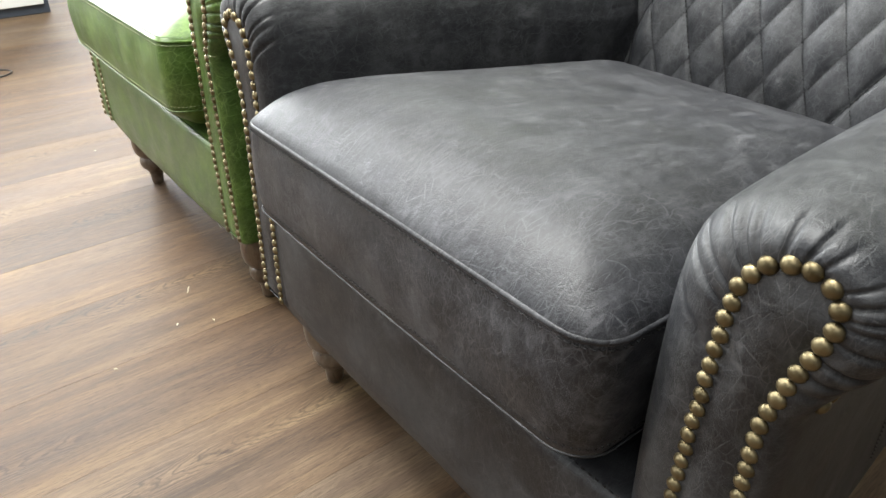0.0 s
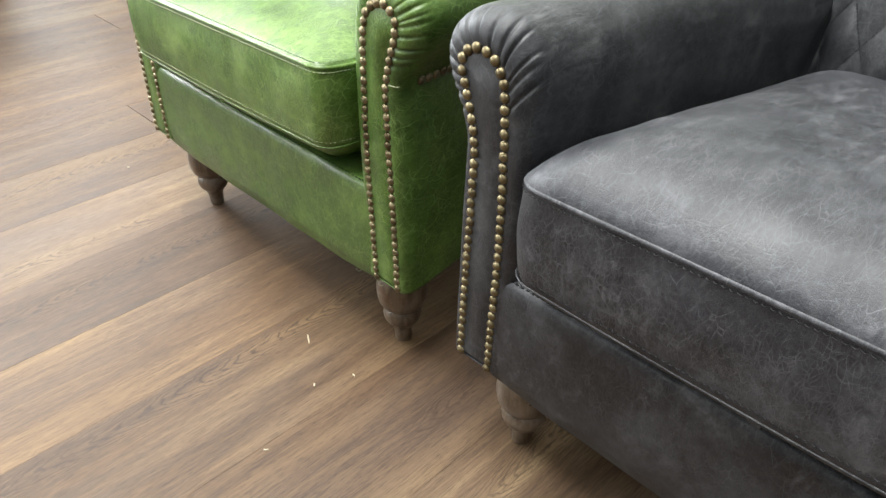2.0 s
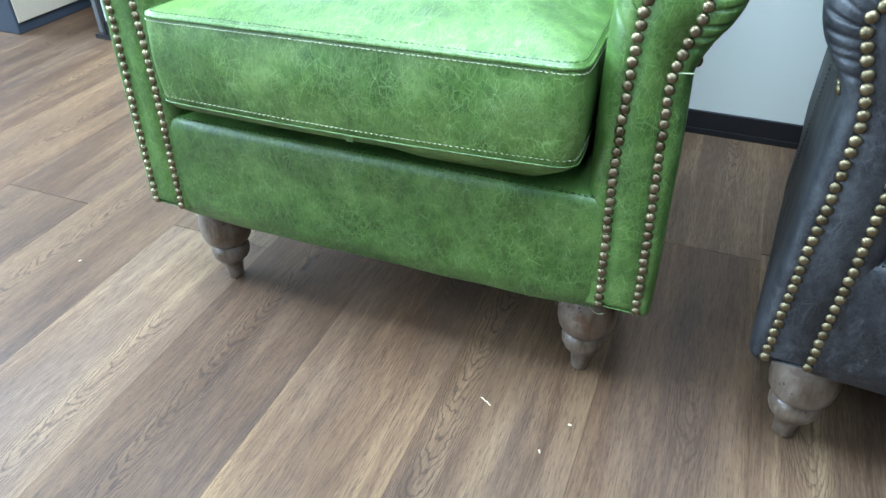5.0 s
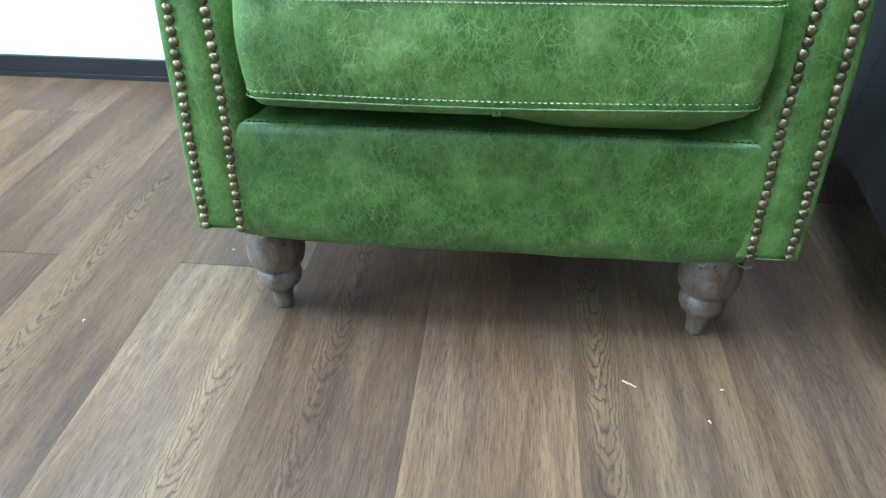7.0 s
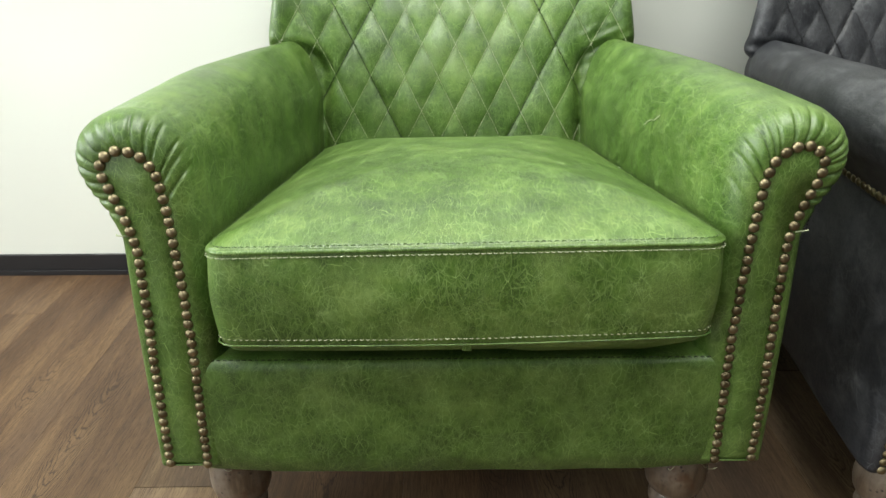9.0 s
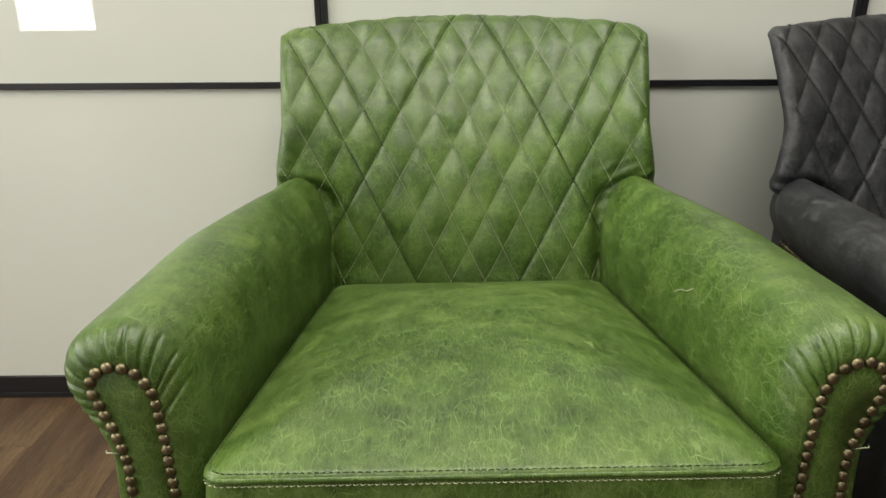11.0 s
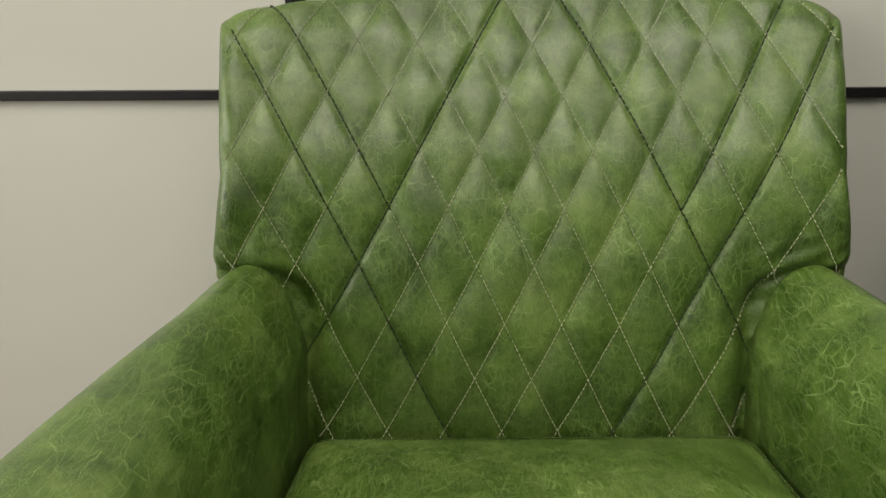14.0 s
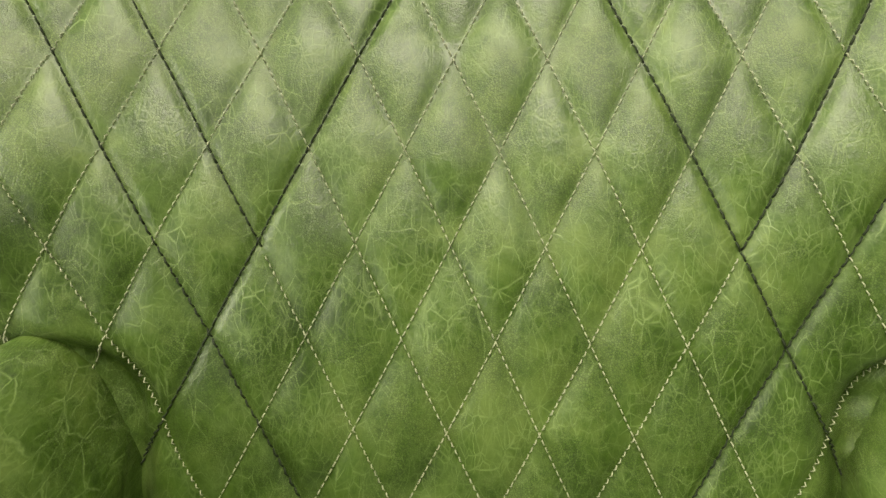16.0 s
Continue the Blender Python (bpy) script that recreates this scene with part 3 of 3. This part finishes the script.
WARP_U = (-0.0809, 4.7572, 1.8048, -0.0062, -0.0607, -0.0167, -0.1377, -0.0504, -0.0862, 0.0432, 0.0131, 0.1482)
WARP_V = (-0.1443, 4.6855, -1.9347, 0.2368, -0.0828, 0.0576, -0.1338, 0.1346, -0.0471, 0.0008, -0.1509, 0.1828)


def warp(c, x, s):
    """One family of quilting lines: its lines run where this is a whole number."""
    x, s = x / 0.25, s / 0.2
    return c[0] + c[1] * x + c[2] * s + c[3] * x * x + c[4] * x * s + c[5] * s * s + c[6] * x ** 3 + c[7] * x * x * s + c[8] * x * s * s + c[9] * s ** 3 + c[10] * x ** 4 + c[11] * x ** 3 * s


def arm_gap(x, z):
    """Distance outside the arm's rounded end, where it presses into the back."""
    qx, qz = np.maximum(0.251 - np.abs(x), 0), np.maximum(z - 0.458, 0)
    return np.sqrt(qx ** 2 + qz ** 2) - 0.045


def lattice(x, s):
    """Distances to the two sets of quilting lines, and their numbers."""
    u, v = warp(WARP_U, x, s), warp(WARP_V, x, s)
    k, j = np.round(u), np.round(v)
    return np.abs(u - k) * COL * 0.894, np.abs(v - j) * COL * 0.894, k, j


def half_width(z, s):
    """Half the back's width: flared over the arms, cut off at the shoulders."""
    w = 0.2800 + 0.010 * np.abs(np.clip((z - 0.59) / 0.15, -0.6, 1)) + 0.0065 * smooth((0.59 - z) / 0.09) - 0.03 * smooth((0.495 - z) / 0.03)
    t = np.clip((s - (S_TOP - 0.066)) / 0.066, 0, 1)
    return w - 0.062 * t ** 1.5


def back_point(x, s, puff=True):
    x, s = np.asarray(x, float), np.asarray(s, float)
    y, z = np.interp(s, PROF_S, PROF[:, 0]), np.interp(s, PROF_S, PROF[:, 1])
    # the top edge falls towards the shoulders
    z = z - droop(x, s)
    w = half_width(z, s)
    xx = np.sign(x) * np.minimum(np.abs(x), w)
    y = y - (0.08 + 0.52 * smooth((z - 0.45) / 0.16)) * xx ** 2 + 0.008
    # drawn in beside the arms
    y = y + 0.016 * smooth((np.abs(xx) - 0.172) / 0.045) * smooth((0.512 - z) / 0.05)
    y = y + 0.007 * np.exp(-(arm_gap(xx, z) / 0.009) ** 2)
    r = 0.022
    d = np.clip((np.abs(xx) - (w - r)) / r, 0, 1)
    y = y + r * (1 - np.sqrt(np.maximum(0, 1 - d ** 2)))
    if puff:
        d1, d2, k, j = lattice(xx, s)
        d1, d2 = np.sqrt(d1 ** 2 + 0.0014 ** 2) - 0.0014, np.sqrt(d2 ** 2 + 0.0014 ** 2) - 0.0014
        h = 0.0047 * (1 - np.exp(-d1 / 0.0085)) * (1 - np.exp(-d2 / 0.0085))
        keep = np.clip((1 - d) / 0.3, 0.25, 1)
        sl = 0.43 + 1.8 * (np.clip(z, 0.3, 0.73) - 0.5)
        nrm = 1 / np.sqrt(1 + sl ** 2)
        deep = np.where(dark_line(k, j, s, 0) & (d1 < 0.004), 0.0014 * (1 - d1 / 0.004), 0) + np.where(dark_line(k, j, s, 1) & (d2 < 0.004), 0.0014 * (1 - d2 / 0.004), 0)
        lump = 0.0012 * np.sin(61 * xx + 3 * s) * np.sin(47 * s + 5 * xx)
        fold = np.where(z < 0.55, 0.0010 * np.sin(2 * np.pi * (z - 0.55 * np.abs(xx)) / 0.021) * smooth((np.abs(xx) - 0.185) / 0.04) * smooth((0.545 - z) / 0.025), 0)
        off = (h - deep + lump + fold * np.where(xx > 0, 1.0, 0.35)) * keep
        y, z = y - off * nrm, z + off * nrm * sl * 0.9
    return xx, y, z


def dark_line(k, j, s, which):
    """The dark panel seams run along a few of the quilting lines."""
    if which == 0:
        return (k == -3) | ((k == -2) & (s > 0.05)) | (k == 3)
    return (j == -3) | ((j == 2) & (s > 0.05)) | (j == 3)


def back_mesh():
    nx, ns = 300, 236
    xs, ss = np.linspace(-0.300, 0.300, nx), np.linspace(S_LOW, S_TOP, ns)
    X, S = np.meshgrid(xs, ss)
    # follow the narrower shoulders without folding the edge over
    z = np.interp(S, PROF_S, PROF[:, 1])
    w = half_width(z, S)
    x, y, z = back_point(X * w / 0.300, S)
    y = np.minimum(y, 0.7520)
    verts = np.c_[x.ravel(), y.ravel(), z.ravel()].tolist()
    faces = grid_faces(ns, nx)
    edge = [i * nx for i in range(ns)] + [(ns - 1) * nx + j for j in range(1, nx)] + [i * nx + nx - 1 for i in range(ns - 2, -1, -1)] + [j for j in range(nx - 2, 0, -1)]
    m = len(edge)
    ring = edge
    for scale, deep, drop in ((0.965, 0.014, 0.002), (0.90, 0.034, 0.008), (0.72, 0.088, 0.022)):
        b = len(verts)
        for e in edge:
            vx, vy, vz = verts[e]
            verts.append((vx * scale, min(vy + deep, 0.7575), vz - drop if vz > 0.6 else vz))
        faces += [(ring[i], ring[(i + 1) % m], b + (i + 1) % m, b + i) for i in range(m)]
        ring = [b + i for i in range(m)]
    faces.append(tuple(b + i for i in range(m)))
    return mesh_of("backrest", verts, faces)


def quilt_lines():
    """Stitch lines over the back, as (dark, points, normals)."""
    out = []
    for which in (0, 1):
        for k in range(-9, 10):
            ss = np.linspace(S_LOW + 0.02, S_TOP - 0.02, 170)
            across = np.linspace(-0.31, 0.31, 125)
            x = np.array([np.interp(k, warp(WARP_V if which else WARP_U, across, c), across, np.nan, np.nan) for c in ss])
            ok = ~np.isnan(x)
            x = np.where(ok, x, 0.0)
            ok &= np.abs(x) < half_width(np.interp(ss, PROF_S, PROF[:, 1]), ss) - 0.009
            dark = dark_line(np.full_like(ss, k), np.full_like(ss, k), ss, which)
            for flag in (True, False):
                sel = ok & (dark == flag)
                if sel.sum() < 6:
                    continue
                a, c = x[sel], ss[sel]
                p = np.c_[back_point(a, c)]
                px, ps = np.c_[back_point(a + 0.004, c, False)], np.c_[back_point(a, c + 0.004, False)]
                p0 = np.c_[back_point(a, c, False)]
                nr = np.cross(px - p0, ps - p0)
                nr /= np.linalg.norm(nr, axis=1)[:, None] + 1e-12
                out.append((flag, p, nr))
    return out


LEG_PROFILE = [(0.0, 0.0), (0.0104, 0.0), (0.0116, 0.0016), (0.0121, 0.010), (0.0132, 0.020), (0.0154, 0.0280), (0.0195, 0.0333), (0.0238, 0.0375), (0.0266, 0.0435), (0.0274, 0.0500), (0.0264, 0.0560), (0.0236, 0.0605), (0.0222, 0.0618), (0.0240, 0.0634), (0.0292, 0.0668), (0.0330, 0.0730), (0.0350, 0.0820), (0.0356, 0.0920), (0.0350, 0.1020), (0.0330, 0.1120), (0.0295, 0.1210), (0.0270, 0.1290), (0.0280, 0.1420)]


def rail_mesh():
    """The upholstered front rail with a soft upper edge."""
    prof = [(0.045, 0.1385), (0.012, 0.1375), (0.004, 0.1385), (0.0005, 0.142), (-0.0018, 0.16), (-0.0030, 0.19), (-0.0030, 0.22), (-0.0028, 0.25), (-0.0024, 0.266), (-0.0012, 0.2728), (0.0008, 0.2762), (0.0040, 0.2780), (0.0075, 0.2785), (0.012, 0.2780), (0.03, 0.2765), (0.07, 0.2745), (0.14, 0.2660), (0.14, 0.20), (0.045, 0.20)]
    cols = 90
    verts = []
    for y, z in prof:
        for k in range(cols):
            u = -1 + 2 * k / (cols - 1)
            half = 0.2685 + 0.0045 * min(1, max(0, (0.28 - z) / 0.13))
            x = half * u
            dz = -0.0045 * (1 - u ** 4) if z < 0.15 else 0.0
            wave = 0.0009 * noise.noise(Vector((x * 18, z * 18, 5)))
            verts.append((x, y + wave + 0.0025 * abs(u) ** 10 * (1 if y < 0.01 else 0), z + dz + wave * 0.5))
    n = len(prof)
    faces = grid_faces(n, cols) + [((n - 1) * cols + k, (n - 1) * cols + k + 1, k + 1, k) for k in range(cols - 1)]
    faces += [tuple(i * cols for i in range(n)), tuple(i * cols + cols - 1 for i in range(n))]
    return mesh_of("front_rail", verts, faces)


def armchair(hide, nail_metal, light_thread, dark_thread, seam_thread, plump, label):
    """A roll-arm club chair: quilted back, loose seat cushion, nailed arm fronts, turned legs."""
    chair = tagged(new("armchair"), label=label, category="armchair", group="leather armchairs")
    for side in (-1, 1):
        wide, high = (0.016, 0.010) if side > 0 and hide is GREY else (0.0, 0.0)
        arm = part("arm", arm_mesh(side, 3 if side < 0 else 8, wide, high), hide, chair)
        arm.color = (1, 1, 1, 0.85)
        part("front_panel", panel_mesh(side, wide, high), hide, arm)
        head = nail_mesh()
        head.materials.append(nail_metal)
        rnd = random.Random(5 + side)
        row = along(arm_lines(12, wide, high)[1], 0.01085, 0.003)
        for x, z in row:
            nail = part("nail", head, nail_metal, arm)
            nail.matrix_local = pose(side * x + rnd.uniform(-.0005, .0005), -0.0008, z + rnd.uniform(-.0004, .0004), 90 + rnd.uniform(-7, 7), 0, rnd.uniform(-7, 7))
        for k in range(44):
            y = 0.034 + 0.0118 * k
            nail = part("nail", head, nail_metal, arm)
            z = 0.417 - 0.024 * y / 0.56 * 0.2
            nail.matrix_local = pose(side * (narrow(0.3236 + 0.8 * wide, y) + 0.0014), y, z, 90 + 12, 0, side * 90)
        # stitched seam down the outer side
        zs = np.linspace(0.185, 0.402, 60)
        ys = 0.288 - 0.19 * (zs - 0.185)
        xs = [side * (narrow(float(np.interp(z, (0.20, 0.27, 0.34, 0.395, 0.41), (0.3285, 0.327, 0.326, 0.3235, 0.3235))) + 0.8 * wide, y) + 0.0006) for y, z in zip(ys, zs)]
        v, f = dashes(np.c_[xs, ys, zs], np.tile((side, 0.0, 0.0), (60, 1)), 0.0028, 0.0026, 0.0005, 0.0003, 3)
        part("stitching", mesh_of("stitching", v, f), light_thread, arm, kind="stuff")
        if hide is not GREEN:
            continue
        # pale scratch on the right arm, built as a thin thread-like tube
        if side > 0:
            v, f = tube(curve_through([(0.2278, 0.2420, 0.4560), (0.2286, 0.2327, 0.4622), (0.2297, 0.2238, 0.4664), (0.2308, 0.2141, 0.4690), (0.2328, 0.2020, 0.4770)], 5), 0.0005, 5)
            part("loose_thread", mesh_of("loose_thread", v, f), PALE_THREAD, arm)
        # loose thread end at the roll seam
        v, f = tube([(side * 0.309, -0.001, 0.4175), (side * 0.3205, -0.0012, 0.4185), (side * 0.3222, 0.003, 0.4180)], 0.0007, 5)
        part("thread_end", mesh_of("thread_end", v, f), PALE_THREAD, arm)
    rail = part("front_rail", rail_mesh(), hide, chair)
    # shade below the cushion overhang is tinted into the rail's leather
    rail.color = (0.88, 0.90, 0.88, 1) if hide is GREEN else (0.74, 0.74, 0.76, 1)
    xs = np.linspace(-0.262, 0.262, 120)
    line = np.c_[xs, np.full(120, 0.0040), np.full(120, 0.2780)]
    v, f = dashes(line, np.tile((0, -0.6, 0.8), (120, 1)), 0.0042, 0.0022, 0.0006, 0.0002, 4)
    part("stitching", mesh_of("stitching", v, f), seam_thread, rail, kind="stuff")
    if hide is GREEN:
        for x0, x1, drop in ((0.236, 0.226, 0.010), (0.262, 0.280, 0.009), (0.205, 0.192, 0.007), (-0.262, -0.250, 0.006)):
            pts = [(x0 + (x1 - x0) * u, 0.006 - 0.004 * u, 0.140 - drop * math.sin(2.2 * u) + 0.004 * u * u) for u in np.linspace(0, 1, 7)]
            v, f = tube(pts, 0.00024, 5)
            part("loose_thread", mesh_of("loose_thread", v, f), PALE_THREAD, rail)
    part("seat_base", slab("seat_base", -0.228, 0.228, 0.05, 0.584, 0.142, 0.235), DARK_CLOTH, chair)
    deck_v = [(sx * narrow(0.25, y), y, z) for y, z in ((0.10, 0.268), (0.20, 0.262), (0.57, 0.226)) for sx in (-1, 1)]
    deck_v += [(x, y, z - 0.02) for x, y, z in deck_v]
    deck_f = [(0, 1, 3, 2), (2, 3, 5, 4), (6, 8, 9, 7), (8, 10, 11, 9), (0, 6, 7, 1), (4, 5, 11, 10), (0, 2, 8, 6), (2, 4, 10, 8), (1, 7, 9, 3), (3, 9, 11, 5)]
    part("seat_deck", mesh_of("seat_deck", deck_v, deck_f, False), hide, chair)
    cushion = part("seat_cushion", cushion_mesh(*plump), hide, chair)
    # stronger light on the cushion is tinted into its leather
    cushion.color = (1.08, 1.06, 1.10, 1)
    for shift in (0.0, -0.0975):
        loop = cushion_loop(plump[2], shift, 0.0012)
        if shift:
            loop[:, 2] += [-0.004 * math.sin(math.pi * min(1, max(0, (x + 0.23) / 0.46))) if y < 0.02 else 0 for x, y, z in loop]
        if not shift:
            loop = cushion_loop(plump[2], -0.0030, -0.0006)
        v, f = tube(loop, 0.0009 if shift else 0.0027, 10, True)
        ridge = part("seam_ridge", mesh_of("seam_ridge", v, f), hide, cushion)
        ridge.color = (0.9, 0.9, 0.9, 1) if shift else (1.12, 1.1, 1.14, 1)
        low = cushion_loop(plump[2], shift + (-0.0075 if shift == 0 else 0.0065), 0.0012 if shift == 0 else -0.0008)
        if shift:
            low[:, 2] += [-0.004 * math.sin(math.pi * min(1, max(0, (x + 0.23) / 0.46))) if y < 0.02 else 0 for x, y, z in low]
        out = low - cushion_loop(plump[2], shift, -0.02)
        out[:, 2] = 0
        out /= np.linalg.norm(out, axis=1)[:, None]
        v, f = dashes(np.vstack([low, low[:1]]), np.vstack([out, out[:1]]), 0.0042, 0.0014, 0.00050, 0.0002 if shift == 0 else 0.0009, 7)
        part("stitching", mesh_of("stitching", v, f), light_thread, cushion, kind="stuff")
    upper = cushion_loop(plump[2], 0.0016, -0.0032)
    v, f = dashes(np.vstack([upper, upper[:1]]), np.tile((0, -0.3, 0.95), (len(upper) + 1, 1)), 0.0042, 0.0016, 0.0005, 0.0001, 9)
    part("stitching", mesh_of("stitching", v, f), hide if hide is GREEN else seam_thread, cushion, kind="stuff")
    part("tag", slab("tag", -0.001, 0.008, -0.0330, -0.0312, 0.3105, 0.3170, 0.0006), hide, cushion)
    back = part("backrest", back_mesh(), hide, chair)
    back.color = (1, 1, 1, 0.8)
    lines = quilt_lines()
    v, f = joined([dashes(p, nr, 0.0034, 0.0014, 0.00040, 0.0006, i) for i, (dark, p, nr) in enumerate(lines) if not dark])
    part("stitching", mesh_of("stitching", v, f), light_thread, back, kind="stuff")
    v, f = joined([dashes(p, nr, 0.0060, 0.0006, 0.00062, 0.0006, i) for i, (dark, p, nr) in enumerate(lines) if dark])
    part("seam_stitching", mesh_of("seam_stitching", v, f), dark_thread, back, kind="stuff")
    part("rear_panel", slab("rear_panel", -0.262, 0.262, 0.585, 0.605, 0.146, 0.47, 0.004), hide, chair)
    v, f = lathe(LEG_PROFILE, 30)
    me = mesh_of("leg", v, f)
    for x, y in ((-0.2590, 0.056), (0.2565, 0.056)):
        leg = part("leg", me, LEG, chair)
        leg.matrix_local = pose(x, y, 0, 0, 0, 40 * (1 if x > 0 else -2))
    back_leg = slab("leg", -0.02, 0.02, -0.02, 0.02, 0.0, 0.147, 0.004)
    for x in (-0.21, 0.21):
        leg = part("leg", back_leg, LEG, chair)
        leg.matrix_local = pose(x, 0.55, 0)
    return chair


green_chair = armchair(GREEN, NAIL, PALE_THREAD, DARK_GREEN_THREAD, DARK_GREEN_THREAD, (0.045, 2.3, 0.018), "green waxed leather armchair with quilted back and brass nail heads")
grey_chair = armchair(GREY, GOLD_NAIL, DARK_THREAD, DARK_THREAD, DARK_THREAD, (0.056, 6.0, 0.030), "charcoal grey leather armchair with quilted back and brass nails")
grey_chair.matrix_world = pose(0.756, -0.0212, 0)

# ---- things at the far side of the room ----
post = tagged(new("cabinet_frame"), label="slate blue cabinet frame with a bare chipboard side", category="cabinet")
post.location = (-1.424, 0.714, 0)
part("body", slab("body", -0.038, 0.038, 0.0, 0.42, 0.0, 1.10, 0.003), SLATE, post)
part("side_board", slab("side_board", 0.0385, 0.0425, 0.006, 0.41, 0.030, 1.09, 0.001), CHIPBOARD, post)
board = tagged(new("white_cabinet"), label="low white cabinet with a grey plinth near the window", category="cabinet")
board.location = (-1.90, 0.25, 0)
part("body", slab("body", -0.45, 0.0, -1.30, -0.012, 0.0, 0.72, 0.004), SLATE, board)
part("front_panel", slab("front_panel", 0.001, 0.012, -1.28, -0.03, 0.035, 0.70, 0.003), WHITE_BOARD, board)
ring = [(0.035 * math.cos(a), 0.030 * math.sin(a), 0.0026 + 0.0015 * math.sin(2 * a)) for a in np.linspace(0, 2 * math.pi, 40, endpoint=False)]
v, f = tube(ring, 0.0022, 8, True)
wire = part("wire_ring", mesh_of("wire_ring", v, f), BLACK_METAL)
tagged(wire, label="thin dark wire ring lying on the plank floor", category="ring")
wire.location = (-1.225, -0.062, 0)

# splinters and crumbs on the floor
for x, y, length, turn in ((0.166, -0.047, 0.017, -28), (-0.499, -0.004, 0.004, 80), (0.268, -0.046, 0.004, 10), (0.292, -0.202, 0.005, 60), (-0.365, 0.165, 0.004, 30), (0.245, -0.095, 0.004, -50)):
    n = 6
    pts = [(length * (k / (n - 1) - 0.5), 0.0006 * math.sin(2.4 * k), 0.0009 + 0.0003 * math.sin(k)) for k in range(n)]
    v, f = tube(pts, 0.0007 if length > 0.01 else 0.0008, 5)
    bit = part("splinter" if length > 0.01 else "crumb", mesh_of("splinter", v, f), STRAW)
    tagged(bit, label="tiny pale wood splinter lying on the floor" if length > 0.01 else "tiny pale crumb lying on the plank floor", category="debris")
    bit.matrix_world = pose(x, y, 0, 0, 0, turn)

# ---- floor planks ----
PW, PL, X0 = 0.1785, 1.22, -0.0725
rnd = random.Random(21)


def plank_mesh(length):
    w, l, b, d = PW / 2 - 0.00015, length / 2 - 0.00015, 0.0003, 0.00015
    verts = [(sx * (w - i), sy * (l - i), z) for i, z in ((b, 0.0), (0.0, -d), (0.0, -0.0055)) for sx, sy in ((-1, -1), (1, -1), (1, 1), (-1, 1))]
    faces = [(0, 1, 2, 3)] + [(4 * r + k, 4 * r + 4 + k, 4 * r + 4 + (k + 1) % 4, 4 * r + (k + 1) % 4) for r in (0, 1) for k in range(4)]
    me = mesh_of("plank", verts, faces, False)
    me.materials.append(PLANK)
    return me


full = plank_mesh(PL)
short = {}
# Own tones by column; -1 is also darkened for shade beneath the chair.
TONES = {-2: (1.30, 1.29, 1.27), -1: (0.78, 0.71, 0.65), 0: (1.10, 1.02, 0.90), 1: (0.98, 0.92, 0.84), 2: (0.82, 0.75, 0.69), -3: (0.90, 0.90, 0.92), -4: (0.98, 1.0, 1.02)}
for col in range(-18, 16):
    xc = X0 + PW * (col + 0.5)
    joint = {-4: 0.128, -2: 0.128}.get(col, None)
    offset = joint if joint is not None else rnd.uniform(0.22, 1.0) - (PL if rnd.random() < 0.5 else 0)
    y = offset - PL * math.ceil((offset + 3.75) / PL)
    while y < 1.3:
        a, b = max(y, -3.79), min(y + PL, 1.29)
        if b - a > 0.05:
            L = round(b - a, 2) if b - a < PL - 0.01 else PL
            if L == PL:
                me = full
            else:
                me = short.setdefault(L, None) or plank_mesh(L)
                short[L] = me
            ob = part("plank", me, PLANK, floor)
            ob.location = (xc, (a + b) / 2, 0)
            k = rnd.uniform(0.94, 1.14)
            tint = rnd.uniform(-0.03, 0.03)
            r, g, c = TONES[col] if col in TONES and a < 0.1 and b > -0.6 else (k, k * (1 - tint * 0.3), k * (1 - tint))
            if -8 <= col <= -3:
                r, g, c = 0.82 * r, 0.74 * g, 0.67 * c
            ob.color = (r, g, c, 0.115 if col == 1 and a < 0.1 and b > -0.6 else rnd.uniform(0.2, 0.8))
        y += PL
